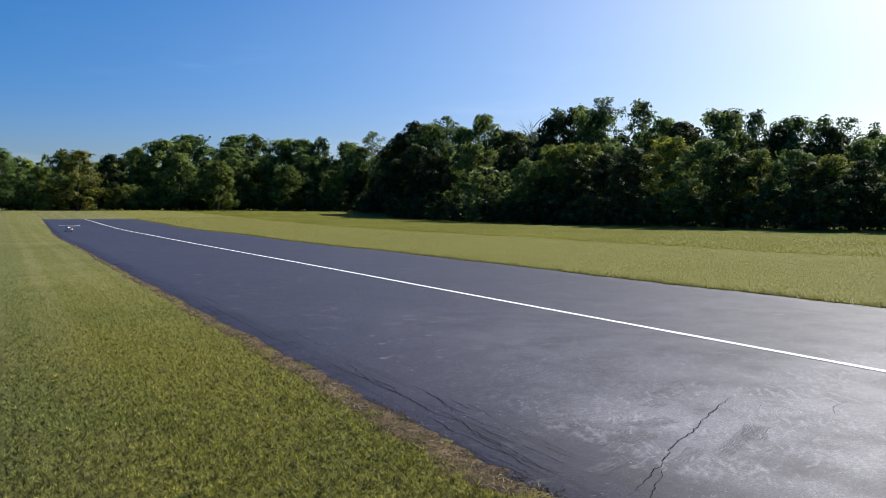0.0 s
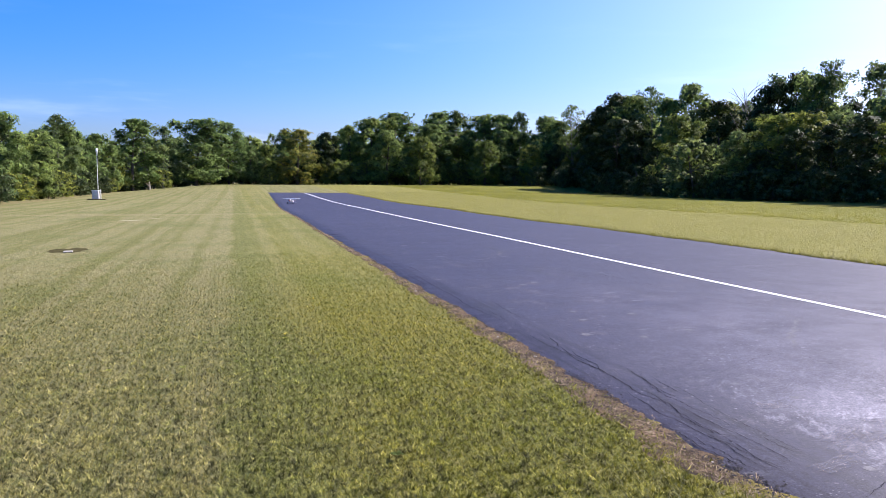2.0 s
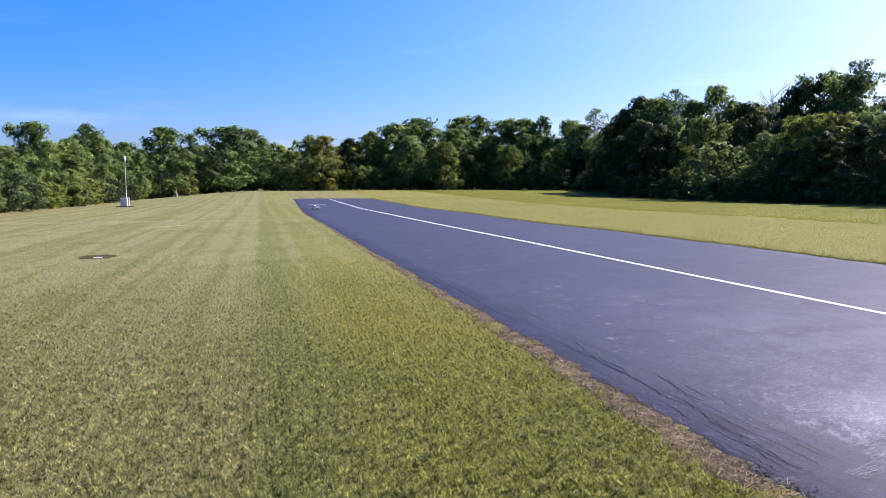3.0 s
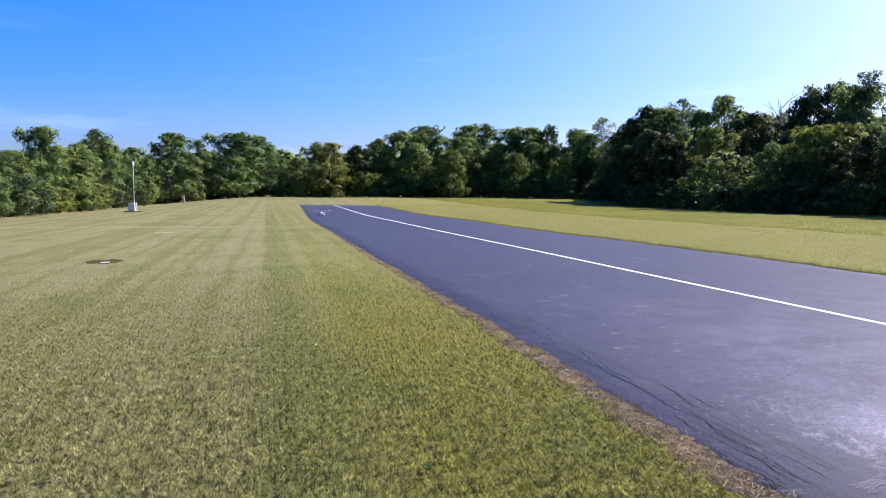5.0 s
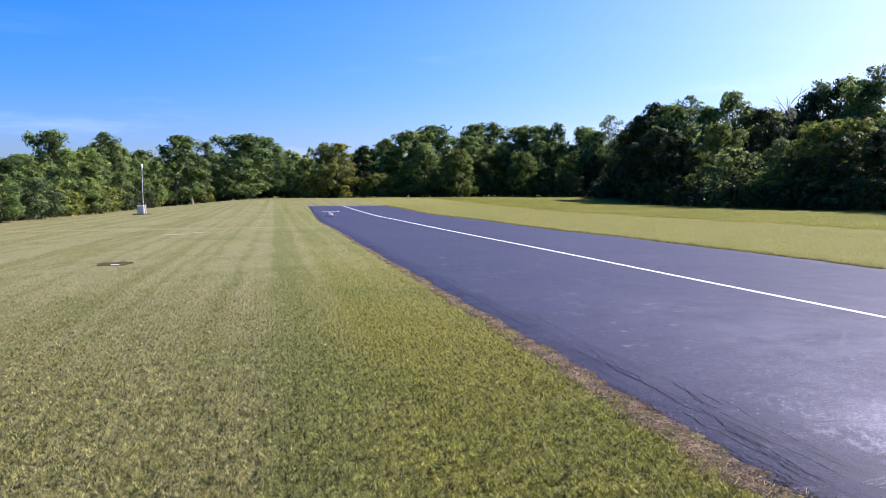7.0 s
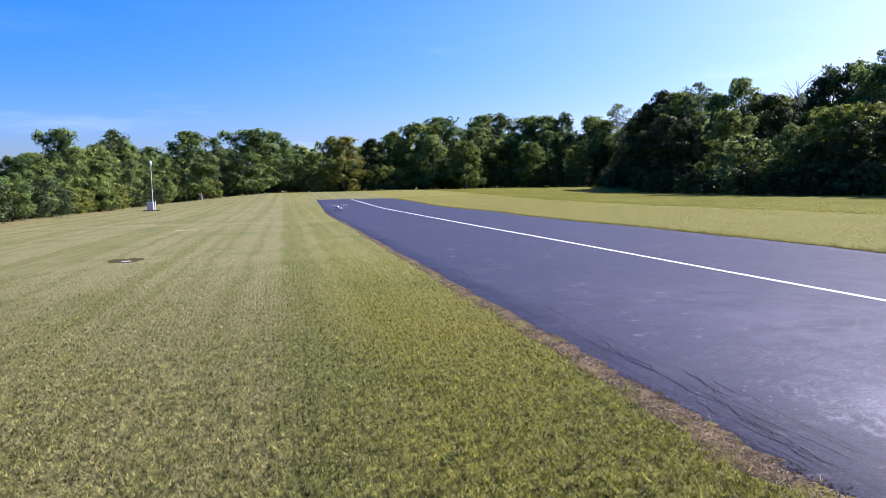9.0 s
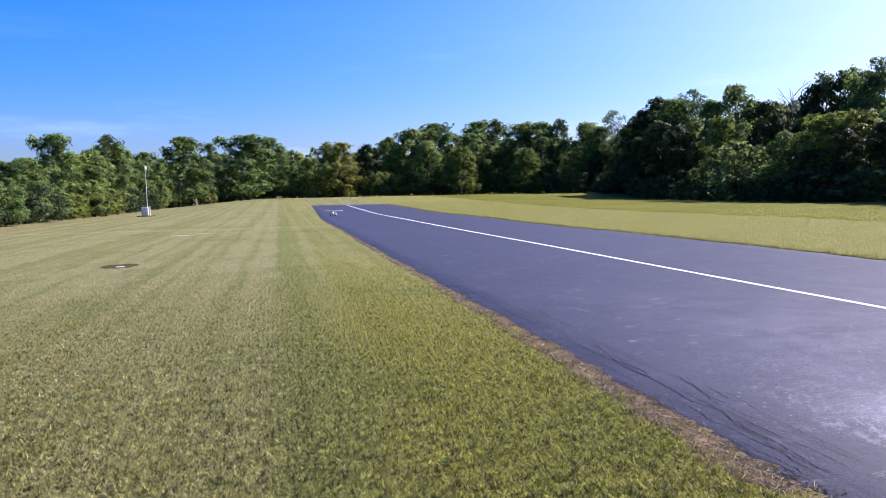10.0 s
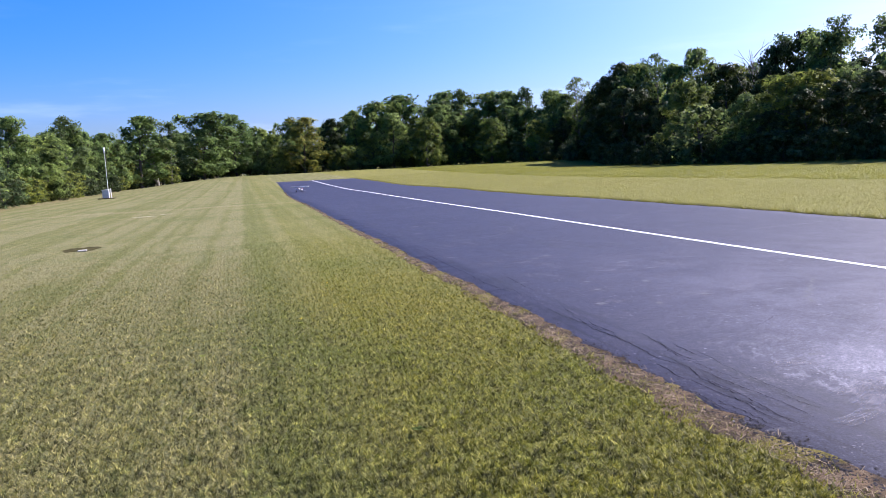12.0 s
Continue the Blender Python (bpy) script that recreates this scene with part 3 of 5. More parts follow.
def leaf_cloud(name, lobes, count, size, material, seed, shell=0.55, droop=0.25, heart=0.72):
    """Small pointed leaf clumps scattered through the outer part of uneven lobes (x, y, z, rx, rz)."""
    rng = np.random.default_rng(seed)
    lobes = np.array(lobes)
    weight = lobes[:, 3] * lobes[:, 4]
    # twigs on the lobes' shells, and leaves in clumps about them
    per = 16
    twigs = max(40, count // per)
    pick = rng.choice(len(lobes), twigs, p=weight / weight.sum())
    L = lobes[pick]
    d = rng.normal(size=(twigs, 3))
    d /= np.linalg.norm(d, axis=1)[:, None]
    d[:, 2] = np.where(rng.random(twigs) < 0.35, np.abs(d[:, 2]), d[:, 2])
    r = shell + (1.10 - shell) * rng.random(twigs) ** 0.6
    q = L[:, :3] + d * r[:, None] * np.stack([L[:, 3], L[:, 3], L[:, 4]], 1)
    own = rng.integers(0, twigs, count)
    lobe_way = d.copy()
    tn = d * 0.75 + rng.normal(size=(twigs, 3)) * 0.3 + np.array([0, 0, 0.5])
    tn /= np.linalg.norm(tn, axis=1)[:, None]
    # every clump is a small drooping dome that looks one way
    spread = np.clip(rng.normal(size=(count, 3)), -1.7, 1.7) * 0.27 * (size / 0.11) ** 0.5
    spread -= tn[own] * np.sum(spread * tn[own], 1)[:, None]
    far = np.linalg.norm(spread, axis=1)[:, None]
    c = q[own] + spread - tn[own] * far ** 2 * 0.9 + rng.normal(size=(count, 3)) * 0.05
    d = tn[own] + spread * 1.1
    keep = c[:, 2] > 0.05
    c, d = c[keep], d[keep]
    count = len(c)
    nrm = d + rng.normal(size=(count, 3)) * 0.28
    nrm /= np.linalg.norm(nrm, axis=1)[:, None]
    t = np.cross(nrm, rng.normal(size=(count, 3)))
    t /= np.linalg.norm(t, axis=1)[:, None] + 1e-9
    t[:, 2] -= droop
    b = np.cross(nrm, t)
    s = size * (0.55 + 0.9 * rng.random(count))[:, None]
    # broad inner sprays that close the crown, in all directions, coloured as its shade
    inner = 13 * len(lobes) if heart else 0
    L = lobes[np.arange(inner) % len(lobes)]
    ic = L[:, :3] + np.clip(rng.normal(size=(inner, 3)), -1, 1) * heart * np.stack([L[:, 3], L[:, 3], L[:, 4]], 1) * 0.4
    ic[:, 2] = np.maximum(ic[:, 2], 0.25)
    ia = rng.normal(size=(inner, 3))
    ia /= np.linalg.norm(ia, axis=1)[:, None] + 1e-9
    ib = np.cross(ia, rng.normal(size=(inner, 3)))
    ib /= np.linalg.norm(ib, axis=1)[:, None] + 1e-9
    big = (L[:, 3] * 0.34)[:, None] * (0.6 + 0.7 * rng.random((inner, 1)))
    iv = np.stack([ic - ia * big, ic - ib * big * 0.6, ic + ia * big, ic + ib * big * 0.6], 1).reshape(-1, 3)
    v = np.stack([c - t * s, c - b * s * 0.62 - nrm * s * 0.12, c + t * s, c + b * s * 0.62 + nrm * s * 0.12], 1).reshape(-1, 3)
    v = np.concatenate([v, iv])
    me = tri_mesh(name, v, np.arange(len(v)), 4, material, INNER_SHADE, count)
    # leaves of one clump shade together, as a rounded mass
    mass = lobe_way[own][keep] * 0.8 + nrm * 0.35 + np.array([0, 0, 0.1])
    mass /= np.linalg.norm(mass, axis=1)[:, None]
    turn = np.sum(mass * nrm, 1) < 0
    mass[turn] *= -1
    me.polygons.foreach_set("use_smooth", [True] * len(me.polygons))
    me.normals_split_custom_set_from_vertices(np.concatenate([np.repeat(mass, 4, 0), np.repeat(np.cross(ia, ib), 4, 0)]).astype(np.float32))
    return me


def make_tree(height, width, leaves, seed, count, base=0.12, size=0.13, lobes=42, bark=None, open_crown=0.0, full=0.74, kind="tree", label=""):
    """A broadleaf tree: tapered trunk with forking limbs, and a crown of many small leaf masses round the limbs' ends.
    open_crown: 0 for a closed crown, 1 for one with bare limbs and sky between its masses."""
    rnd = random.Random(seed)
    limbs = [wander(rnd, (0, 0, -0.3), (0, 0, 1), height * 0.90, height * 0.017, height * 0.003, 9, 0.05)]
    spine = [p for p, _ in limbs[0]]
    cloud = []
    boughs = 7 if open_crown else 10
    for k in range(boughs):
        u = base + (0.93 - base) * ((k + rnd.uniform(0.2, 0.8)) / boughs)
        around = 2.4 * k + rnd.uniform(-0.5, 0.5)
        swell = math.sin(math.pi * min(1, max(0.0, (u - base) / (1.0 - base)) * full + 0.97 - full)) ** 0.7
        reach = width * 0.5 * swell * rnd.uniform(0.62, 1.0)
        low = spine[min(8, max(1, int(u * 8)))].copy()
        low.z = max(0.4, u * height - reach * rnd.uniform(0.45, 0.8))
        tip = Vector((math.cos(around) * reach, math.sin(around) * reach, u * height))
        bough = wander(rnd, low, tip - low, (tip - low).length, height * 0.0075, height * 0.002, 5, 0.10)
        limbs.append(bough)
        for j in range(max(2, round(0.55 * lobes / boughs))):
            root, r0 = bough[rnd.randint(2, 5)]
            way = Vector((rnd.gauss(math.cos(around) * 0.5, 0.8), rnd.gauss(math.sin(around) * 0.5, 0.8), rnd.gauss(0.35, 0.7))).normalized()
            rx = width * rnd.uniform(0.075, 0.15) * (0.85 if open_crown else 1.0)
            c = root + way * (rx * rnd.uniform(0.7, 1.9))
            c.z = min(max(c.z, base * height * 0.8 + rx * 0.4), height - rx * 0.7)
            cloud.append((*c, rx, rx * rnd.uniform(0.6, 0.95)))
            if open_crown and j % 2 == 0:
                limbs.append(wander(rnd, root, c - root, (c - root).length * 1.15, height * 0.0028, height * 0.0008, 3, 0.15))
    # leaf masses that fill the crown's outline from its foot to its top
    filled = round(lobes * (1.0 - 0.45 * open_crown))
    for k in range(filled):
        u = (k + rnd.random()) / filled
        swell = math.sin(math.pi * (0.97 - full + full * u)) ** 0.7
        rx = width * rnd.uniform(0.085, 0.15) * (1 - 0.25 * open_crown)
        out = max(0.0, width * 0.5 * swell * rnd.uniform(0.55, 1.0) - rx * 0.6)
        around = 2.39996 * k + rnd.uniform(-0.6, 0.6)
        rz = rx * rnd.uniform(0.65, 1.0)
        z = min(height * (base + (1 - base) * u), height - rz * 1.02)
        cloud.append((spine[min(9, int(u * 9))].x * 0.7 + math.cos(around) * out, spine[min(9, int(u * 9))].y * 0.7 + math.sin(around) * out, z, rx, rz))
    root = new(kind)
    trunk = new("trunk", limb_mesh("trunk", limbs, bark or BARK))
    trunk.parent = root
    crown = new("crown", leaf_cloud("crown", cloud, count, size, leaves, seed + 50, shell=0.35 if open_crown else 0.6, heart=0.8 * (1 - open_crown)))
    crown.parent = root
    return tagged(root, label, kind)


def make_snag(height, seed):
    """A dead tree: bare pale limbs only."""
    rnd = random.Random(seed)
    limbs = [wander(rnd, (0, 0, -0.2), (0.05, 0, 1), height, height * 0.016, height * 0.002, 9, 0.06)]
    for k in range(16):
        z = height * rnd.uniform(0.4, 0.92)
        a = rnd.uniform(0, 6.28)
        pts = wander(rnd, (0, 0, z), (math.cos(a), math.sin(a), 1.3), height * rnd.uniform(0.12, 0.3), height * 0.005, height * 0.001, 5, 0.15)
        limbs.append(pts)
        for _ in range(2):
            q = pts[rnd.randint(2, 4)][0]
            limbs.append(wander(rnd, q, (math.cos(a) + rnd.uniform(-1, 1), math.sin(a) + rnd.uniform(-1, 1), 1), height * 0.1, height * 0.0025, height * 0.0008, 3, 0.2))
    root = new("dead_tree")
    trunk = new("trunk", limb_mesh("trunk", limbs, PALE_BARK, 5))
    trunk.parent = root
    return tagged(root, "bare grey dead tree standing in the wood's edge", "tree")


# patterns stand at their own first places; the rest are copies
KINDS = {
    "oak": make_tree(12, 8.6, LEAF_MID, 1, 12500, base=0.08, label="broad green deciduous tree at the field's edge"),
    "elm": make_tree(12, 8.0, LEAF_MID, 21, 12000, base=0.10, lobes=36, full=0.62, label="rounded full-crowned green tree at the field's edge"),
    "maple": make_tree(12, 7.4, LEAF_DARK_SHADED, 2, 12000, base=0.05, label="dense dark green deciduous tree at the field's edge, shade in its leaf colour"),
    "ash": make_tree(12, 5.8, LEAF_MID, 3, 10000, base=0.10, lobes=40, open_crown=0.25, label="tall narrow green tree with gaps in its crown"),
    "poplar": make_tree(12, 5.2, LEAF_GREY, 31, 7500, base=0.16, size=0.12, lobes=40, bark=PALE_BARK, open_crown=0.55, full=0.6, label="tall airy tree with leaf masses on pale limbs"),
    "sumac": make_tree(12, 7.8, LEAF_LIGHT, 4, 11500, base=0.05, lobes=38, label="bright yellow-green leafy tree in the tree line"),
    "locust": make_tree(12, 6.8, LEAF_GREY, 5, 4200, base=0.40, size=0.11, lobes=34, bark=PALE_BARK, open_crown=1.0, full=0.6, label="feathery open-crowned tree with grey-green leaves"),
    "rusty": make_tree(12, 8.4, LEAF_RUST, 6, 12000, base=0.05, lobes=38, label="rounded tree with rusty yellow-green foliage"),
    "back_oak": make_tree(12, 8.4, LEAF_MID, 12, 3400, base=0.1, size=0.22, label="green deciduous tree standing deeper in the wood"),
    "back_maple": make_tree(12, 7.2, LEAF_DARK_SHADED, 13, 3400, base=0.1, size=0.22, label="dark green deciduous tree standing deeper in the wood, shade in its leaf colour"),
    "back_ash": make_tree(12, 6.0, LEAF_LIGHT, 14, 2800, base=0.12, size=0.2, lobes=34, label="slim light green tree standing deeper in the wood"),
    "bush": make_tree(4, 4.6, LEAF_LIGHT, 7, 2200, base=0.03, size=0.10, lobes=20, kind="shrub", label="low leafy shrub along the edge of the wood"),
    "brush": make_tree(4, 5.2, LEAF_DARK_SHADED, 8, 2200, base=0.02, size=0.10, lobes=20, kind="shrub", label="tangled brush along the edge of the wood, leaves coloured shade-dark"),
    "elder": make_tree(4, 4.2, LEAF_GREY, 9, 1800, base=0.05, size=0.10, lobes=18, kind="shrub", label="pale grey-green shrub at the edge of the wood"),
}
SNAG = make_snag(12, 11)
FIRST = set()


def plant(kind, x, y, height, group, rnd, broad=1.0):
    ob = KINDS[kind] if kind != "snag" else SNAG
    tall = 4.0 if kind in ("bush", "brush", "elder") else 12.0
    s = height / tall
    wide = s * rnd.uniform(0.9, 1.15) * broad
    m = pose(x, y, float(land(x, y)) - 0.05, rnd.uniform(-2, 2), rnd.uniform(-2, 2), rnd.uniform(0, 360)) @ Matrix.Diagonal((wide, wide, s, 1))
    if kind in FIRST:
        ob = copy_thing(ob, m @ Matrix.Diagonal((1 / ob.scale.x, 1 / ob.scale.y, 1 / ob.scale.z, 1)))
    else:
        FIRST.add(kind)
        ob.matrix_basis = m
    tagged(ob, group=group)
    return ob


WEST = [  # small trees and scrub along the west side
    ("elm", -18.6, 56.5, 4.6, 1.2), ("oak", -19.5, 64.4, 5.2, 1.15), ("elm", -20.0, 72.8, 7.9, 0.95), ("oak", -19.6, 80.3, 6.5, 1.15), ("poplar", -20.0, 96.7, 9.6, 1.35), ("elm", -20.6, 99.0, 8.8, 1.0), ("oak", -20.2, 90.0, 7.4, 1.1), ("oak", -20.4, 110.0, 8.6, 1.1),
    ("elm", -18.5, 79.4, 5.1, 1.15), ("oak", -19.5, 122.0, 9.0, 1.15), ("ash", -15.9, 127.0, 11.6, 1.35), ("poplar", -13.8, 131.0, 11.5, 1.35), ("poplar", -11.9, 134.0, 10.6, 1.35),
    ("elm", -6.8, 139.0, 12.1, 1.4), ("oak", -1.2, 146.0, 11.7, 1.15), ("oak", 3.0, 146.0, 7.5, 1.15), ("elm", 6.0, 150.0, 8.1, 1.15), ("bush", -11.5, 128.0, 3.1),
    ("bush", -17.8, 125.1, 4.3),
]
NORTH = [  # the wood past the end of the strip
    ("bush", 6.2, 143.0, 3.1), ("elm", 9.0, 153.0, 10.7), ("rusty", 11.5, 146.0, 10.8, 1.2), ("maple", 18.1, 152.0, 10.7), ("ash", 23.4, 154.0, 12.3),
    ("elm", 28.2, 154.0, 14.2, 1.2), ("oak", 33.7, 156.0, 15.5, 1.2), ("elm", 29.5, 147.0, 11.1, 1.2), ("sumac", 35.1, 142.0, 9.7, 1.2), ("oak", 43.7, 156.0, 16.0, 1.2),
    ("oak", 39.4, 148.0, 12.6, 1.2), ("poplar", 46.3, 152.0, 15.9), ("elm", 49.7, 150.0, 15.0, 1.2), ("sumac", 47.5, 139.0, 8.9, 1.2), ("oak", 53.0, 147.0, 14.9, 1.2),
    ("poplar", 56.5, 145.0, 15.3), ("elm", 60.4, 140.0, 14.1, 1.2), ("sumac", 54.8, 133.0, 7.9, 1.2), ("oak", 61.8, 135.0, 12.9, 1.2), ("locust", 63.4, 132.0, 15.7),
]
EAST = [  # the tall wood beside the strip, its shaded side to the field
    ("maple", 60.0, 116.8, 14.2), ("maple", 62.0, 115.0, 16.5), ("oak", 64.0, 112.6, 16.1), ("locust", 66.0, 109.0, 17.2), ("ash", 64.0, 99.5, 14.6),
    ("oak", 66.0, 97.2, 16.5, 0.85), ("maple", 65.0, 89.0, 13.2), ("snag", 66.0, 85.4, 14.7), ("maple", 65.0, 80.3, 14.0, 0.8), ("poplar", 66.0, 79.1, 15.5),
    ("maple", 66.0, 75.8, 15.2, 0.75), ("locust", 67.0, 71.0, 16.0), ("elm", 65.0, 71.7, 14.6, 0.8), ("poplar", 66.0, 64.7, 14.7), ("oak", 64.0, 58.8, 11.9), ("maple", 65.0, 56.5, 11.2),
    ("elm", 65.0, 51.3, 12.0), ("poplar", 66.0, 48.2, 11.5), ("maple", 63.0, 44.3, 9.3), ("elm", 65.0, 42.8, 10.3), ("maple", 63.0, 39.1, 8.7),
    ("locust", 66.0, 39.4, 9.8), ("oak", 63.0, 35.7, 7.3), ("poplar", 66.0, 36.4, 8.4), ("oak", 65.0, 33.6, 7.8), ("elm", 64.0, 29.6, 7.1),
    ("maple", 65.0, 26.2, 7.0), ("oak", 67.5, 14.0, 7.5),
]
EDGE = [  # smaller trees before it, most in the sun; light kinds carry the sunlit tone
    ("maple", 56.0, 108.0, 9.4, 1.12), ("maple", 57.0, 104.5, 11.5, 1.12), ("maple", 57.0, 97.1, 10.6, 1.12), ("sumac", 53.9, 81.3, 10.4, 1.12), ("elder", 50.4, 73.7, 6.8, 1.12),
    ("maple", 55.0, 88.0, 8.2, 1.12), ("oak", 52.4, 69.3, 7.4, 1.12), ("maple", 51.4, 63.7, 5.2, 1.12), ("sumac", 54.4, 65.9, 9.0, 1.12), ("maple", 52.9, 60.2, 6.9, 1.12),
    ("sumac", 56.4, 63.5, 9.1, 1.12), ("maple", 53.4, 56.7, 7.3, 1.12), ("sumac", 53.4, 48.3, 8.3, 1.12), ("maple", 52.9, 52.5, 7.5, 1.12), ("oak", 52.4, 43.6, 7.6, 1.12),
    ("maple", 51.4, 39.7, 6.1, 1.12), ("sumac", 52.4, 38.3, 6.4, 1.12), ("oak", 52.9, 35.9, 6.2, 1.12), ("maple", 51.4, 32.8, 5.0, 1.12), ("sumac", 52.4, 31.7, 5.5, 1.12),
    ("maple", 52.4, 29.6, 5.0, 1.12), ("oak", 52.4, 27.0, 5.2, 1.12), ("maple", 51.9, 23.3, 4.6, 1.12), ("sumac", 52.4, 20.5, 4.6, 1.12),
]
RND = random.Random(21)
for wood, group in ((WEST, "trees of the west edge"), (NORTH, "trees of the north wood"), (EAST, "trees of the east wood"), (EDGE, "small trees of the east edge")):
    for kind, x, y, h, *broad in wood:
        plant(kind, x, y, h, group, RND, *broad)


def heights_along(wood, axis):
    rows = sorted((row[1 + axis], row[3]) for row in wood if row[0] not in ("bush", "snag", "poplar", "locust"))
    return [r[0] for r in rows], [r[1] for r in rows]


# the depth of the woods behind their edges
pos_w, tall_w = heights_along(WEST, 1)
pos_n, tall_n = heights_along(NORTH, 0)
pos_e, tall_e = heights_along(EAST, 1)
for k in range(40):
    y = 36 + 134 * (k + RND.random()) / 40
    x = -23.0 - RND.random() * 5
    plant(RND.choice(("back_oak", "back_oak", "back_oak", "back_ash")), x, y, np.interp(y, pos_w, tall_w) * RND.uniform(0.62, 0.92), "trees of the west edge", RND)
for k in range(48):
    x = -32 + 116 * (k + RND.random()) / 48
    y = 160 + RND.random() * 10 - 0.2 * max(0, x - 40)
    plant(RND.choice(("back_oak", "back_oak", "back_ash", "back_oak")), x, y, np.interp(x, pos_n, tall_n) * RND.uniform(0.80, 1.0), "trees of the north wood", RND)
for k in range(42):
    y = 14 + 94 * (k + RND.random()) / 42
    x = 68.5 + RND.random() * 9
    plant(RND.choice(("back_oak", "back_maple", "back_maple", "back_ash")), x, y, np.interp(y, pos_e, tall_e) * RND.uniform(0.68, 0.95), "trees of the east wood", RND)
for x, y, h in ((62.0, 122.0, 8.5), (66.0, 116.0, 10.0), (70.0, 124.0, 12.0), (59.0, 131.0, 8.0), (64.5, 129.0, 9.5), (74.0, 112.0, 13.0), (71.0, 132.0, 13.0)):
    plant(RND.choice(("oak", "maple")), x, y, h, "trees of the north wood", RND)
# where the two woods meet
for k in range(16):
    y = 106 + 34 * (k + RND.random()) / 16
    plant("back_maple", 67 + RND.random() * 6, y, RND.uniform(11.5, 13.5), "trees of the east wood", RND)
for k in range(7):
    plant("maple", 60.5 + RND.random() * 3, 106 + 3.6 * k, 9.0 - 0.3 * k, "trees of the east wood", RND)
# scrub along the edges
for x, y, h in ((-17.2, 136.5, 3.4), (-15.6, 140.5, 3.0), (-14.2, 143.0, 3.6), (-12.2, 145.0, 3.2), (56.5, 121.0, 3.6), (59.5, 119.0, 4.4), (62.5, 116.5, 5.0), (58.0, 125.0, 4.0), (54.5, 129.0, 3.8), (51.5, 133.0, 4.0)):
    plant("brush", x, y, h, "scrub of the north wood", RND)
for k in range(34):
    y = 38 + 106 * (k + RND.random()) / 34
    plant(RND.choice(("brush", "elder", "bush", "brush")), -17.3 - RND.random() * 1.8, y, RND.uniform(1.8, 3.2), "scrub of the west edge", RND)
for k in range(64):
    x = -14 + 82 * (k + RND.random()) / 64
    plant(RND.choice(("brush", "brush", "bush")), x, 147 + RND.random() * 5 - 0.22 * max(0, x - 34), RND.uniform(2.6, 5.0), "scrub of the north wood", RND)
for k in range(44):
    y = 16 + 86 * (k + RND.random()) / 44
    plant("brush", 51.6 - RND.random() * 1.5 + 2.0 * float(ease(y, 75, 100)), y, RND.uniform(2.0, 3.4), "scrub of the east wood", RND)

# undergrowth added to close gaps in the woods behind their edges, leaves shade-dark
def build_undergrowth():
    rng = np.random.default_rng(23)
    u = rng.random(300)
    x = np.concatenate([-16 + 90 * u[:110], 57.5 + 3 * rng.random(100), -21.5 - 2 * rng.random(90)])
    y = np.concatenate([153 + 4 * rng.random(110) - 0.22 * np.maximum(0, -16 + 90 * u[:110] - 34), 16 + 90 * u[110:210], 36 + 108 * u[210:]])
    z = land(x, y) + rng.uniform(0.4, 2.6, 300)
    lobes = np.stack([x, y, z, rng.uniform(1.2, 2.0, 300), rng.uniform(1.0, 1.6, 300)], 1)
    ob = new("undergrowth", leaf_cloud("undergrowth", lobes, 60000, 0.16, LEAF_DARK_SHADED, 24, shell=0.6))
    tagged(ob, "shade-dark leafy undergrowth filling the woods behind their edges", "undergrowth", kind="stuff")


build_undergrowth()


# ---------------------------------------------------------------- grass
def blade_field(name, x, y, height, width, lean, material, seed, base=0.0):
    """Single-triangle blades rooted on the land."""
    rng = np.random.default_rng(seed)
    k = len(x)
    z = land(x, y) + base
    a = rng.random(k) * 2 * np.pi
    w = width * (0.6 + 0.8 * rng.random(k)) / 2
    tuft = np.zeros(k)
    for _ in range(18):
        q, f = rng.random() * 6.28, rng.uniform(50, 220)
        tuft += np.sin(f * (x * np.cos(q) + y * np.sin(q)) + rng.random() * 6.28)
    h = height * (0.5 + 0.8 * rng.random(k)) * np.clip(1 + 0.13 * tuft, 0.45, 1.5)
    tilt = rng.normal(size=(k, 2)) * lean * h[:, None]
    p = np.stack([x, y, z - 0.004], 1)
    side = np.stack([np.cos(a) * w, np.sin(a) * w, np.zeros(k)], 1)
    tip = p + np.stack([tilt[:, 0], tilt[:, 1], h], 1)
    v = np.stack([p - side, p + side, tip], 1).reshape(-1, 3)
    return new(name, tri_mesh(name, v, np.arange(3 * k), 3, material))


def lawn_points(count, near, far, left, right, seed):
    """Points in a fan before the watcher, thinning with distance, kept off the asphalt and the bare verge."""
    rng = np.random.default_rng(seed)
    r = near * (far / near) ** rng.random(count)
    a = np.radians(left + (right - left) * rng.random(count))
    x, y = r * np.sin(a), r * np.cos(a)
    edge = near_edge(y)
    rag = (0.16 / (1 + np.maximum(0, y - 7) / 16)) + 0.08 * np.sin(y * 3.1) * np.sin(y * 1.3 + 1) + 0.05 * np.sin(y * 9)
    bare = (((x + 4.05) / 0.42) ** 2 + ((y - 20.0) / 0.62) ** 2) > 1
    fade = bare & (rng.random(count) < 1 - ease(r, far * 0.15, far * 0.55))
    # thin out softly at the fan's rim
    turn = np.degrees(a)
    fade &= rng.random(count) < ease(r, near, near * 1.35) * ease(turn, left, left + 7) * (1 - ease(turn, right - 7, right))
    sparse = (x < edge + 0.02) & (rng.random(count) < 0.3)
    ok = fade & ((x < edge - rag) | sparse | (y > STRIP_END + 0.3)) & (x < 13.0)
    return x[ok], y[ok], r[ok]


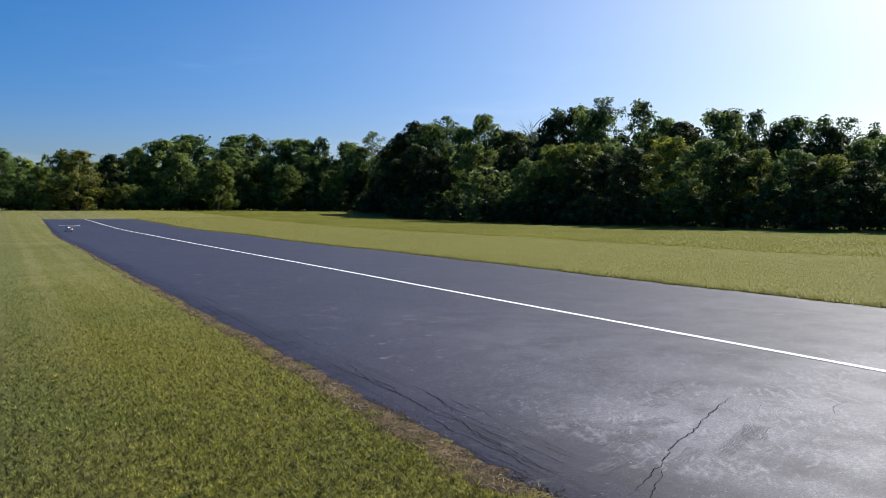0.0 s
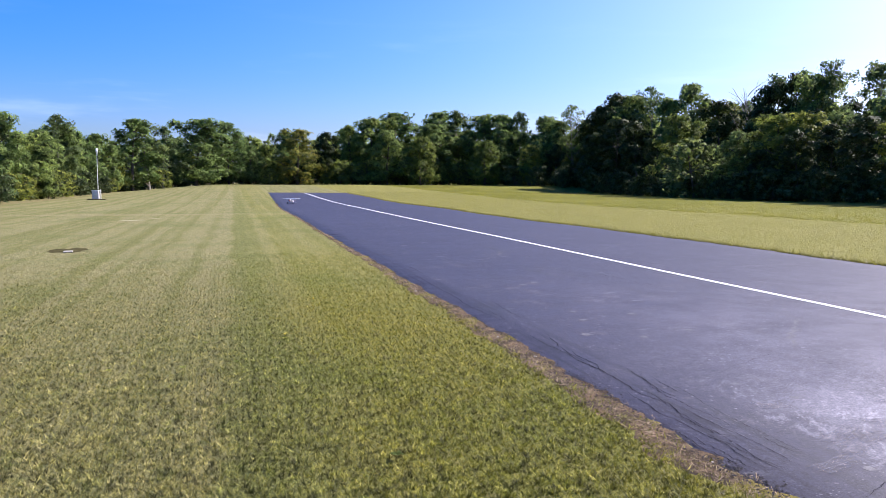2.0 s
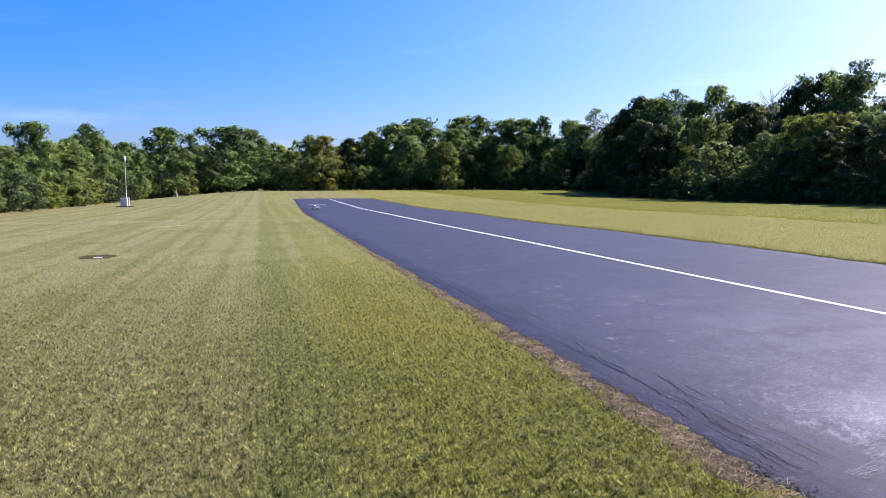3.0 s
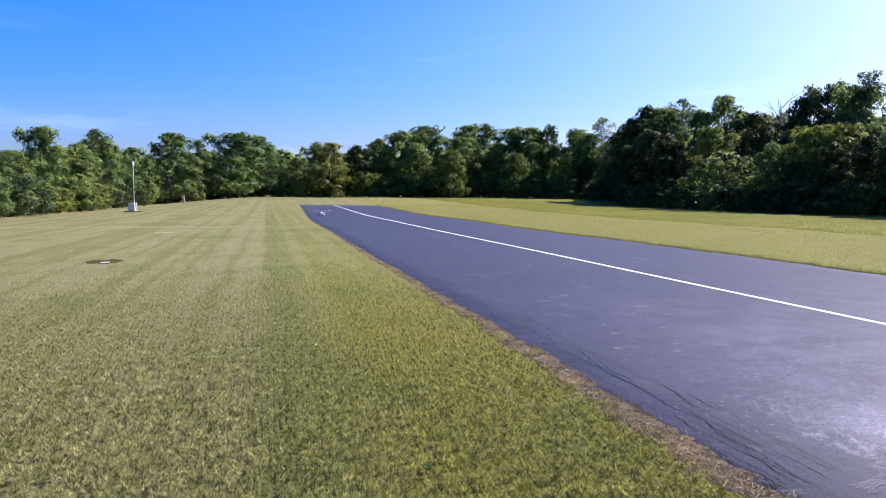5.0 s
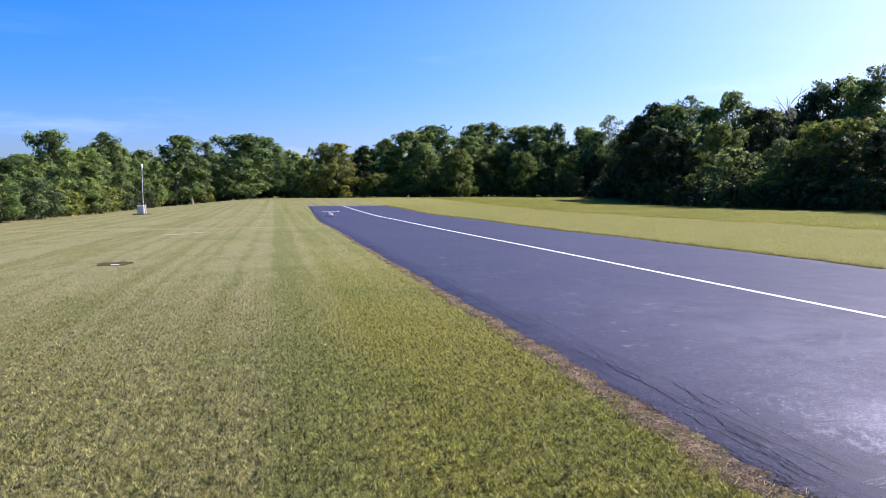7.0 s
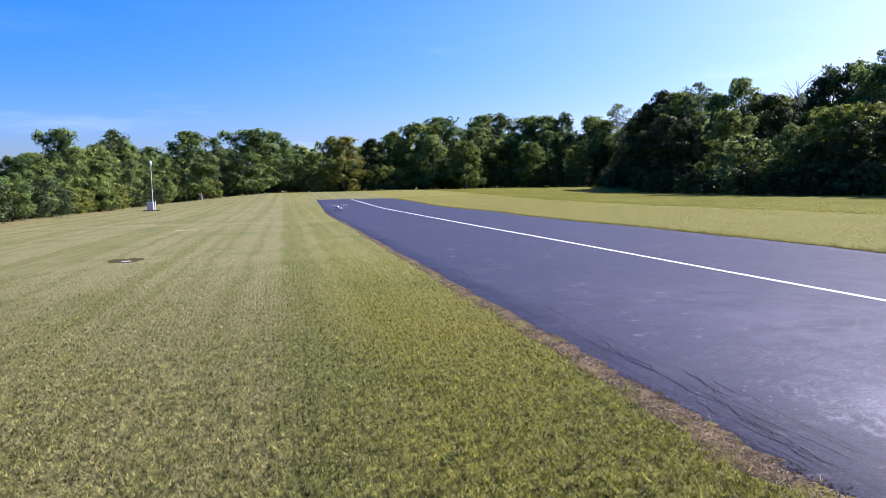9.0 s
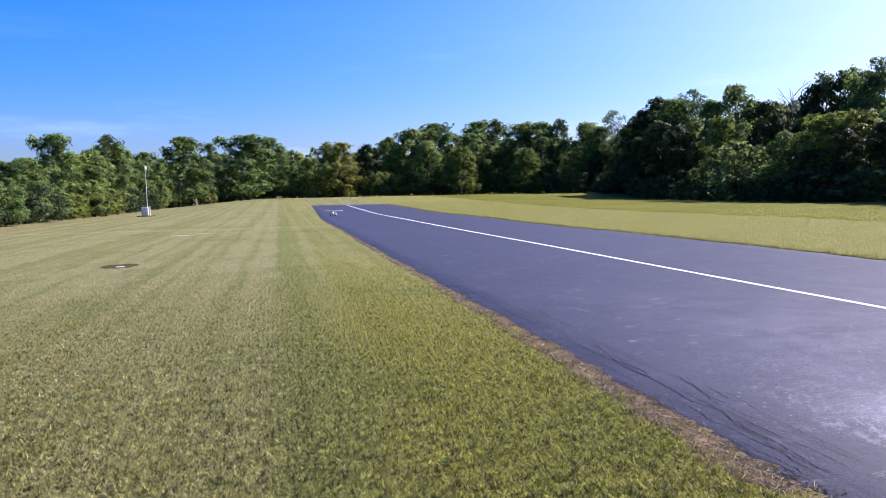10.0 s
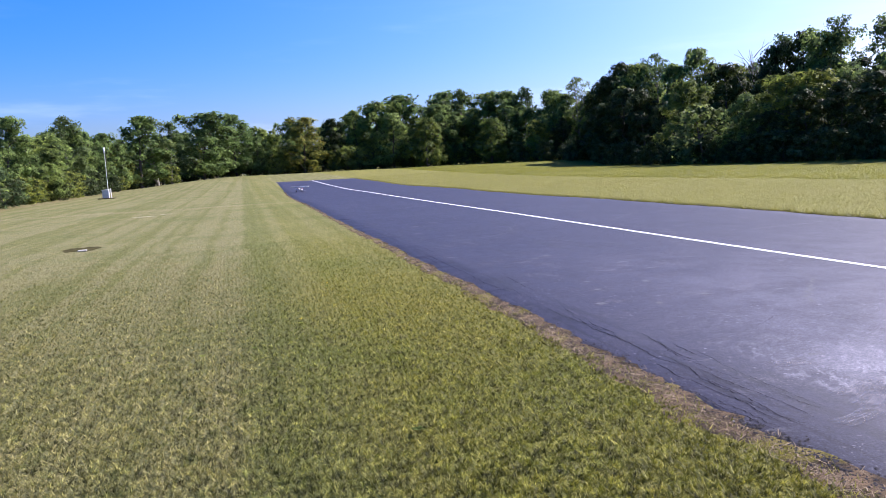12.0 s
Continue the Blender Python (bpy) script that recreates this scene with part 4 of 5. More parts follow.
x, y, r = lawn_points(880000, 2.5, 40.0, -33, 57, 1)
cell = 0.03 + 0.003 * r
gx, gy = np.floor(x / cell), np.floor(y / cell)
wob = np.sin(gx * 12.9898 + gy * 78.233) * 43758.5453
wob2 = np.sin(gx * 39.346 + gy * 11.135) * 24634.6345
x = x + 0.4 * ((gx + wob - np.floor(wob)) * cell - x)
y = y + 0.4 * ((gy + wob2 - np.floor(wob2)) * cell - y)
near = np.random.default_rng(4).random(len(r)) > ease(r, 5, 16)
for pick, matter, seed in ((near, BLADES, 2), (~near, MID_BLADES, 5)):
    tagged(blade_field("lawn_grass", x[pick], y[pick], 0.026 + 0.0001 * r[pick], 0.0062 + 0.0008 * r[pick], 0.60 + 0.04 * r[pick, None], matter, seed), "short mown lawn grass, green with straw-dry flecks", "grass", kind="stuff")
rng = np.random.default_rng(6)
k = 1000000
r = 2.8 * np.sqrt(74.0 ** rng.random(k) - 1)
turn = rng.uniform(-np.pi, np.pi, k)
x, y = r * np.sin(turn), r * np.cos(turn)
deg = np.degrees(turn)
inside = ease(r, 2.5, 3.4) * ease(deg, -33, -26) * (1 - ease(deg, 50, 57))
out = (rng.random(k) > inside) & (x < near_edge(y) - 0.15)
x, y = x[out], y[out]
tagged(blade_field("lawn_grass", x, y, 0.026, 0.010, 0.62, BLADES, 3), "short mown lawn grass round the watcher", "grass", kind="stuff")
rng = np.random.default_rng(7)
k = 220000
x, y = rng.uniform(13.02, 26.3, k), -6 + 101 * rng.random(k) ** 1.5
tagged(blade_field("mown_verge_grass", x, y, 0.018, 0.026, 1.1, FAR_BLADES, 8), "mown grass verge across the runway", "grass", kind="stuff")
k = 240000
x = 26.2 + 29 * rng.random(k) ** 1.3
y = rng.uniform(2, 135, k)
x = x + 0.25 * np.sin(y * 0.6) + 0.15 * np.sin(y * 2.3)
tagged(blade_field("tall_meadow_grass", x, y, 0.040, 0.044, 1.0, TALL, 9), "unmown knee-high meadow grass below the wood", "grass", kind="stuff")


def build_far_lip_shade():
    """A dark sliver of soil where the turf stops short of the asphalt's far edge; the tufts' shadow is put into it."""
    rag = random.Random(33)
    verts, faces = [], []
    for j, y in enumerate(np.arange(STRIP_START, STRIP_END, 0.2)):
        e = float(far_edge(y))
        for u in (-0.07 + rag.uniform(-0.03, 0.03), 0.08 + rag.uniform(-0.02, 0.03)):
            verts.append((e + u, y, float(land(e + u, y)) + 0.021))
        if j:
            faces.append((2 * j - 2, 2 * j - 1, 2 * j + 1, 2 * j))
    ob = new("verge", mesh_of("far_verge_shade", verts, faces, DAMP_SHADE))
    tagged(ob, "thin dark soil edge with painted tuft shadow between asphalt and turf", "verge", kind="structure")


build_far_lip_shade()
# ragged tufts hanging over the far edge of the asphalt
k = 26000
y = rng.uniform(-20, 90, k)
x = far_edge(y) + rng.normal(0.04, 0.06, k)
tagged(blade_field("edge_tufts", x, y, 0.085, 0.022, 0.8, FAR_BLADES, 12, 0.01), "ragged grass tufts along the asphalt edge", "grass", kind="stuff")


# ---------------------------------------------------------------- the dry verge along the asphalt
def build_verge():
    verts, faces = [], []
    rag = random.Random(31)
    ys = np.arange(-25, 60, 0.1)
    for j, y in enumerate(ys):
        e = float(near_edge(y))
        calm = 1 / (1 + max(0.0, y - 4) / 4)
        wide = 0.21 + 0.05 * math.sin(y * 1.7) * calm + calm * (0.05 * math.sin(y * 5.2) + rag.uniform(-0.03, 0.03))
        wide = wide / (1 + max(0.0, y - 7) / 16)
        for i, u in enumerate((-wide, -wide * 0.5, -0.02, 0.06 + calm * rag.uniform(-0.05, 0.07))):
            x = e + u
            h = float(land(x, y)) + (0.002, 0.007 + calm * rag.uniform(0, 0.006), 0.012 + calm * rag.uniform(-0.003, 0.006), 0.016)[i]
            verts.append((x, y, h))
        if j:
            for i in range(3):
                q = (j - 1) * 4 + i
                faces.append((q, q + 1, q + 5, q + 4))
    ob = new("verge", mesh_of("verge", verts, faces, VERGE))
    tagged(ob, "strip of bare dirt and dead thatch beside the asphalt", "verge", kind="structure")
    rng = np.random.default_rng(17)
    k = 3600
    y = 2.0 * (60 / 2.0) ** rng.random(k)
    x = near_edge(y) + (rng.normal(0, 0.065, k) - 0.07) / (1 + np.maximum(0, y - 7) / 16)
    z = land(x, y) + 0.010 + rng.random(k) * 0.012
    a = rng.normal(0.0, 0.9, k) + np.pi / 2
    ln = (0.008 + 0.040 * rng.random(k) ** 2.5) * (1 + y / 30)
    w = (0.0006 + 0.0014 * rng.random(k) ** 4) * (1 + y / 5)
    d = np.stack([np.cos(a) * ln, np.sin(a) * ln, rng.normal(0, 0.005, k)], 1)
    s = np.stack([-np.sin(a) * w, np.cos(a) * w, np.zeros(k)], 1)
    p = np.stack([x, y, z], 1)
    v = np.stack([p - d - s, p + d - s, p + d + s, p - d + s], 1).reshape(-1, 3)
    straw = new("straw", tri_mesh("straw", v, np.arange(4 * k), 4, STRAW))
    tagged(straw, "dead straw and clippings along the runway edge", "straw", kind="stuff")


build_verge()


# ---------------------------------------------------------------- cracks and wear, pieces of the runway
def ribbon(name, points, width, material, seed, jag=0.022, lift=0.004, step=0.028, fade=True):
    """A thin jagged ribbon that follows the given way over the asphalt."""
    rnd = random.Random(seed)
    line = []
    for (x0, y0), (x1, y1) in zip(points, points[1:]):
        n = max(2, int(math.hypot(x1 - x0, y1 - y0) / step))
        line += [(x0 + (x1 - x0) * i / n, y0 + (y1 - y0) * i / n) for i in range(n)]
    line.append(points[-1])
    verts, faces, off = [], [], 0.0
    for k, (x, y) in enumerate(line):
        a, b = line[max(k - 1, 0)], line[min(k + 1, len(line) - 1)]
        d = math.hypot(b[0] - a[0], b[1] - a[1]) + 1e-9
        nx, ny = -(b[1] - a[1]) / d, (b[0] - a[0]) / d
        off = off * 0.7 + rnd.uniform(-jag, jag) * 0.65
        u = k / (len(line) - 1)
        w = width * rnd.choice((0.25, 0.45, 0.6, 0.7, 0.9)) * (min(1, 6 * u, 6 * (1 - u)) + 0.1 if fade else 1) / 2
        for s in (-1, 1):
            px, py = x + nx * (off + s * w), y + ny * (off + s * w)
            verts.append((px, py, strip_height(px, py) + lift))
        if k:
            faces.append((2 * k - 2, 2 * k - 1, 2 * k + 1, 2 * k))
    ob = new(name, mesh_of(name, verts, faces, material))
    ob.parent = runway
    return ob


EDGE_CRACKS = [
    ([(3.12, 13.31), (3.11, 10.96), (3.07, 9.43), (3.13, 8.2)], 0.03),
    ([(3.12, 7.58), (3.13, 6.71), (3.13, 6.11), (3.18, 5.79)], 0.022),
    ([(3.13, 6.34), (3.15, 5.74), (3.12, 5.32), (3.15, 4.96), (3.15, 4.75)], 0.024),
    ([(3.12, 4.76), (3.09, 4.52), (3.09, 4.2), (3.19, 4.06)], 0.022),
    ([(3.46, 5.83), (3.3, 5.34), (3.29, 5.01), (3.29, 4.74), (3.31, 4.45), (3.3, 4.22)], 0.02),
    ([(3.34, 4.06), (3.35, 3.89), (3.37, 3.71)], 0.016),
    ([(2.84, 6.35), (2.83, 5.63), (2.84, 5.09), (2.84, 4.68)], 0.018),
    ([(2.86, 4.39), (2.88, 4.08), (2.87, 3.74), (2.88, 3.46)], 0.024),
    ([(2.92, 4.2), (2.93, 3.92), (2.93, 3.67), (2.97, 3.49)], 0.02),
    ([(3.06, 4.22), (3.05, 3.93), (3.07, 3.66), (3.13, 3.5)], 0.016),
    ([(2.85, 8.75), (2.86, 7.59), (2.86, 6.79)], 0.018),
]
NEAR_CRACKS = [
    ([(3.22, 3.06), (3.73, 3.32), (4.12, 3.56), (4.3, 3.66), (4.51, 3.71), (4.84, 3.89), (5.22, 4.08), (5.67, 4.24)], 0.03),
    ([(3.28, 2.96), (3.51, 3.14), (3.75, 3.29)], 0.02),
    ([(5.19, 3.7), (5.66, 3.94), (5.72, 3.72), (5.86, 3.44), (6.0, 3.39)], 0.014),
    ([(5.86, 3.44), (6.13, 3.58), (6.49, 3.62)], 0.014),
    ([(5.77, 3.13), (6.02, 3.1)], 0.012),
    ([(4.45, 5.71), (4.87, 5.97), (5.25, 6.09)], 0.012),
    ([(5.33, 5.87), (5.3, 5.62), (5.37, 5.47)], 0.014),
    ([(5.81, 5.04), (5.46, 4.61)], 0.01),
    ([(5.59, 10.78), (6.02, 11.0)], 0.022),
]
SEAMS = [
    ([(5.85, 13.9), (6.14, 12.24), (6.39, 11.1)], 0.016),
    ([(6.48, 11.08), (6.52, 9.85), (6.68, 9.0), (6.76, 8.52)], 0.014),
    ([(6.26, 12.94), (6.53, 11.53), (6.63, 10.32)], 0.012),
    ([(6.73, 8.39), (6.5, 7.6), (6.49, 7.44)], 0.01),
    ([(6.18, 17.78), (6.41, 15.55), (6.61, 14.21)], 0.012),
]
for k, (pts, w) in enumerate(EDGE_CRACKS + NEAR_CRACKS + SEAMS):
    ribbon("crack", pts, w * 0.31, CRACK, 100 + k, jag=0.020, step=0.024)
# hairlines beside the edge
rnd = random.Random(47)
for k in range(13):
    y = 3.3 + 11 * rnd.random() ** 1.3
    x = 2.98 + 0.62 * rnd.random() ** 1.5
    pts = [(x, y)]
    for _ in range(rnd.randint(3, 6)):
        x, y = x + rnd.uniform(-0.035, 0.05), y + rnd.uniform(0.12, 0.4)
        pts.append((x, y))
    ribbon("crack", pts, rnd.uniform(0.004, 0.009), CRACK, 150 + k, jag=0.012)
SCARS = [
    ([(3.77, 14.8), (4.26, 14.88), (5.12, 15.27), (5.79, 15.76)], 0.07), ([(5.8, 15.8), (6.15, 16.87), (6.7, 17.54)], 0.06),
    ([(6.72, 7.54), (5.95, 6.74), (5.48, 6.19)], 0.05), ([(8.6, 16.5), (9.6, 17.6), (10.8, 18.8)], 0.07), ([(9.4, 12.6), (11.5, 12.9)], 0.05),
    ([(9.0, 22.0), (11.8, 22.5)], 0.08), ([(4.1, 27.0), (6.8, 28.5)], 0.12), ([(8.2, 30.5), (8.1, 24.0)], 0.05), ([(10.2, 30.0), (10.4, 20.0)], 0.05),
]
for k, (pts, w) in enumerate(SCARS):
    ob = ribbon("worn_streak", pts, w, SCAR, 200 + k, jag=0.05, lift=0.0015)
# pale broom strokes where loose grit was swept off
SWEPT = [((3.72, 3.87), (4.10, 4.00)), ((3.96, 3.83), (4.20, 3.84)), ((3.67, 3.65), (4.05, 3.84)), ((3.31, 3.45), (3.62, 3.55)), ((3.79, 4.61), (4.01, 4.59)),
         ((4.75, 3.36), (5.07, 3.54)), ((4.35, 3.28), (5.00, 3.54)), ((4.77, 4.38), (4.98, 4.43)), ((4.30, 4.05), (4.62, 4.02)), ((3.95, 3.30), (4.22, 3.42))]
for k, ((x0, y0), (x1, y1)) in enumerate(SWEPT):
    d = math.hypot(x1 - x0, y1 - y0)
    long, wide = d * 0.72, 0.075 + 0.015 * (k % 3)
    mid = Vector(((x0 + x1) / 2, (y0 + y1) / 2))
    grid = [(u, v) for u in range(-4, 5) for v in range(-2, 3)]
    me = mesh_of("swept_mark", [(u / 4 * long, v / 2 * wide + 0.03 * (u / 4) ** 2, 0) for u, v in grid], [(5 * i + j, 5 * i + 5 + j, 5 * i + 6 + j, 5 * i + 1 + j) for i in range(8) for j in range(4)], SWEEP)
    ob = new("swept_mark", me)
    ob.matrix_basis = pose(mid.x, mid.y, strip_height(mid.x, mid.y) + 0.004 + 0.0008 * (k % 4), 0, 0, math.degrees(math.atan2(y1 - y0, x1 - x0)))
    ob.parent = runway


def spot(x, y, r, seed, stretch_y=1.0):
    rnd = random.Random(seed)
    n = 11
    verts = [(x, y, strip_height(x, y) + 0.002)]
    for k in range(n):
        a = 2 * math.pi * k / n
        q = r * rnd.uniform(0.55, 1.15)
        px, py = x + math.cos(a) * q, y + math.sin(a) * q * stretch_y
        verts.append((px, py, strip_height(px, py) + 0.0015))
    ob = new("scuff", mesh_of("scuff", verts, [(0, 1 + k, 1 + (k + 1) % n) for k in range(n)], SCAR))
    ob.parent = runway


for k, (x, y, r) in enumerate([(4.56, 11.32, 0.08), (4.84, 11.53, 0.08), (4.1, 8.2, 0.06), (4.9, 8.4, 0.07), (4.3, 7.1, 0.06), (5.0, 7.3, 0.06), (3.75, 7.4, 0.07), (3.9, 17.2, 0.12), (4.3, 19.2, 0.14)]):
    spot(x, y, r, 300 + k)
rnd = random.Random(77)
for k in range(70):
    y = 3 + 40 * rnd.random() ** 1.6
    x = rnd.uniform(3.4, 12.6)
    spot(x, y, rnd.uniform(0.015, 0.045) * (1 + y / 30), 400 + k, rnd.uniform(0.6, 1.3))


# ---------------------------------------------------------------- small things on the ground
def lump(name, x, y, z, r, material, seed, flat=0.6):
    """A small angular stone."""
    rnd = random.Random(seed)
    bm = bmesh.new()
    bmesh.ops.create_icosphere(bm, subdivisions=1, radius=r)
    for v in bm.verts:
        v.co *= rnd.uniform(0.7, 1.25)
        v.co.z *= flat
    me = bpy.data.meshes.new(name)
    bm.to_mesh(me)
    bm.free()
    me.materials.append(material)
    ob = new(name, me)
    ob.location = (x, y, z + r * flat * 0.45)
    return ob


rnd = random.Random(55)
for k in range(7):
    y = 3.6 + 12 * (k + rnd.random()) / 7
    x = float(near_edge(y)) + rnd.uniform(-0.14, 0.02)
    tagged(lump("stone", x, y, float(land(x, y)) + 0.012, rnd.uniform(0.008, 0.018), CONCRETE, 500 + k), "small pale stone lying in the runway's dry verge", "stone", "stones of the verge")


def build_crumbs():
    """Broken crumbs of asphalt along the strip's ragged edge."""
    rng = np.random.default_rng(41)
    k = 2200
    y = 2.2 * (16 / 2.2) ** rng.random(k)
    x = near_edge(y) + rng.normal(0.03, 0.05, k)
    z = land(x, y) + 0.016
    r = (0.002 + 0.006 * rng.random(k) ** 2) * (1 + 0.4 * (y < 3.8))
    corners = np.array([[-1, -1, 0], [1, -0.8, 0], [0.9, 1, 0], [-0.8, 0.9, 0], [0.1, 0, 0.9]])
    v = (corners[None] * (0.6 + 0.8 * rng.random((k, 5, 1)))) * r[:, None, None] + np.stack([x, y, z], 1)[:, None]
    f = np.array([[0, 1, 4], [1, 2, 4], [2, 3, 4], [3, 0, 4]])[None] + (np.arange(k) * 5)[:, None, None]
    ob = new("asphalt_crumbs", tri_mesh("asphalt_crumbs", v.reshape(-1, 3), f.reshape(-1), 3, CRUMB))
    tagged(ob, "dark broken asphalt crumbs along the runway edge", "rubble", kind="stuff")


build_crumbs()


def build_weed(x, y, r, seed, flower=False):
    """A flat rosette of broad leaves in the lawn."""
    rnd = random.Random(seed)
    root = new("weed")
    root.location = (x, y, float(land(x, y)) + 0.01)
    verts, faces = [], []
    for k in range(11):
        a = 2.4 * k
        ln, w = r * rnd.uniform(0.6, 1.1), r * 0.22
        up = rnd.uniform(0.08, 0.3)
        d, s = Vector((math.cos(a), math.sin(a), 0)), Vector((-math.sin(a), math.cos(a), 0))
        b = len(verts)
        for u, ww, h in ((0.05, 0.2, 0.0), (0.4, 0.8, up * 0.7), (0.75, 1.0, up), (1.0, 0.1, up * 0.8)):
            for q in (-1, 0, 1):
                verts.append(d * ln * u + s * w * ww * q + Vector((0, 0, r * (h - 0.08 * (q == 0)) + 0.03)))
        for u in range(3):
            for q in range(2):
                i = b + 3 * u + q
                faces.append((i, i + 1, i + 4, i + 3))
    leaf = new("leaves", mesh_of("leaves", verts, faces, LEAF_LIGHT, True))
    leaf.parent = root
    if flower:
        part("flower", tube(0.008, 0.014, 0.012, pose(0, 0, 0.075), 12), GOLD, root, "yellow flower head")
        part("stalk", tube(0.0025, 0.002, 0.07, pose(0, 0, 0.036), 6), LEAF_LIGHT, root)
    return tagged(root, "small broad-leaved weed in the mown lawn", "weed", "weeds of the lawn")


build_weed(0.93, 4.32, 0.045, 1)
rnd = random.Random(61)
for k in range(6):
    y = rnd.uniform(5, 11)
    build_weed(rnd.uniform(-1.8, 2.3), y, rnd.uniform(0.025, 0.04), 10 + k, k % 4 == 0)


# ---------------------------------------------------------------- the pole with its box, the drain, the aeroplane
def build_pole(x, y):
    root = new("weather_pole")
    root.location = (x, y, float(land(x, y)))
    part("base_slab", box(1.5, 0.9, 0.08, pose(0, 0, 0.03), 0.03), DIRT, root, "dark earth and slab under the box")
    cab = part("cabinet", box(0.56, 0.46, 0.70, pose(-0.1, 0, 0.44), 0.03), GREY_BOX, root, "light grey weathered cabinet")
    part("cabinet_lid", box(0.61, 0.51, 0.05, pose(-0.1, 0, 0.81), 0.015), WHITE, cab)
    part("vent", box(0.34, 0.02, 0.18, pose(-0.1, -0.256, 0.52), 0.005), STEEL, cab)
    part("side_post", tube(0.035, 0.035, 0.9, pose(0.32, 0.05, 0.47), 10), WHITE, root)
    part("mast", tube(0.026, 0.020, 4.0, pose(0.1, 0.1, 2.05), 12), WHITE, root, "thin white mast")
    part("lamp_collar", tube(0.05, 0.05, 0.12, pose(0.1, 0.1, 4.0), 14, 0.01), STEEL, root)
    part("lamp_globe", tube(0.07, 0.10, 0.55, pose(0.1, 0.1, 4.32), 18, 0.04), WHITE, root, "white globe on top", True)
    return tagged(root, "thin mast with white top beside a pale cabinet on grass", "pole")


build_pole(-12.0, 72.2)


def build_drain(x, y):
    root = new("drain")
    root.location = (x, y, float(land(x, y)))
    rnd = random.Random(5)
    bm = bmesh.new()
    ring = []
    mid = bm.verts.new((0, 0, 0.012))
    for k in range(22):
        a = 2 * math.pi * k / 22
        q = rnd.uniform(0.72, 1.08)
        ring.append(bm.verts.new((math.cos(a) * 0.48 * q, math.sin(a) * 0.7 * q, 0.006)))
    for k in range(22):
        bm.faces.new((mid, ring[k], ring[(k + 1) % 22]))
    part("bare_patch", bm, DAMP_SHADE, root, "dark damp bare soil")
    part("cover", box(0.20, 0.26, 0.03, pose(0.12, -0.46, 0.016, 0, 0, 8), 0.008), COVER, root, "pale concrete cover")
    return tagged(root, "pale concrete drain cover in a bare dark patch of lawn", "drain cover")


build_drain(-4.05, 20.0)


def build_dead_patch(x, y, wide, deep, seed):
    rnd = random.Random(seed)
    verts = [(x, y, float(land(x, y)) + 0.02)]
    for k in range(24):
        a = 2 * math.pi * k / 24
        q = rnd.uniform(0.55, 1.2)
        px, py = x + math.cos(a) * wide * q, y + math.sin(a) * deep * q
        verts.append((px, py, float(land(px, py)) + 0.012))
    ob = new("dead_patch", mesh_of("dead_patch", verts, [(0, 1 + k, 1 + (k + 1) % 24) for k in range(24)], DRY))
    return tagged(ob, "pale dry scalped patch in the mown lawn", "bare patch", kind="structure")


build_dead_patch(-4.4, 35.2, 0.55, 0.35, 3)
build_dead_patch(-3.6, 36.3, 0.35, 0.25, 4)


def lofted(sections):
    """A closed body through oblong sections (y, half width, bottom, top)."""
    bm = bmesh.new()
    rings = []
    for y, w, z0, z1 in sections:
        ring = []
        for k in range(12):
            a = 2 * math.pi * k / 12
            c, s = math.cos(a), math.sin(a)
            f = lambda v: math.copysign(abs(v) ** 0.55, v)
            ring.append(bm.verts.new((f(c) * w, y, (z0 + z1) / 2 + f(s) * (z1 - z0) / 2)))
        rings.append(ring)
    for a, b in zip(rings, rings[1:]):
        for k in range(12):
            bm.faces.new((a[k], a[(k + 1) % 12], b[(k + 1) % 12], b[k]))
    bm.faces.new(rings[0])
    bm.faces.new(rings[-1][::-1])
    bmesh.ops.recalc_face_normals(bm, faces=bm.faces[:])
    return bm


def foil(span, chord, thick, dihedral, m=None):
    """A wing: rounded aerofoil section, slight dihedral, softened tips."""
    shape = [(0.5, 0.0), (0.3, 0.45), (0.05, 0.8), (-0.25, 0.95), (-0.44, 0.6), (-0.5, 0.1), (-0.44, -0.25), (-0.2, -0.3), (0.2, -0.15)]
    bm = bmesh.new()
    rings = []
    for u in (-1, -0.97, -0.85, -0.4, 0, 0.4, 0.85, 0.97, 1):
        s = 0.55 if abs(u) == 1 else (0.9 if abs(u) > 0.9 else 1)
        rings.append([bm.verts.new((u * span / 2, p * chord * s, q * thick * s + abs(u) * span / 2 * dihedral)) for p, q in shape])
    n = len(shape)
    for a, b in zip(rings, rings[1:]):
        for k in range(n):
            bm.faces.new((a[k], a[(k + 1) % n], b[(k + 1) % n], b[k]))
    bm.faces.new(rings[0])
    bm.faces.new(rings[-1][::-1])
    bmesh.ops.recalc_face_normals(bm, faces=bm.faces[:])
    if m:
        bm.transform(m)
    return bm


def plate(outline, thick, m=None):
    """A thin upright plate from its outline in y and z."""
    bm = bmesh.new()
    a = [bm.verts.new((-thick / 2, p, q)) for p, q in outline]
    b = [bm.verts.new((thick / 2, p, q)) for p, q in outline]
    n = len(outline)
    bm.faces.new(a)
    bm.faces.new(b[::-1])
    for k in range(n):
        bm.faces.new((a[k], b[k], b[(k + 1) % n], a[(k + 1) % n]))
    bmesh.ops.recalc_face_normals(bm, faces=bm.faces[:])
    if m:
        bm.transform(m)
    return bm


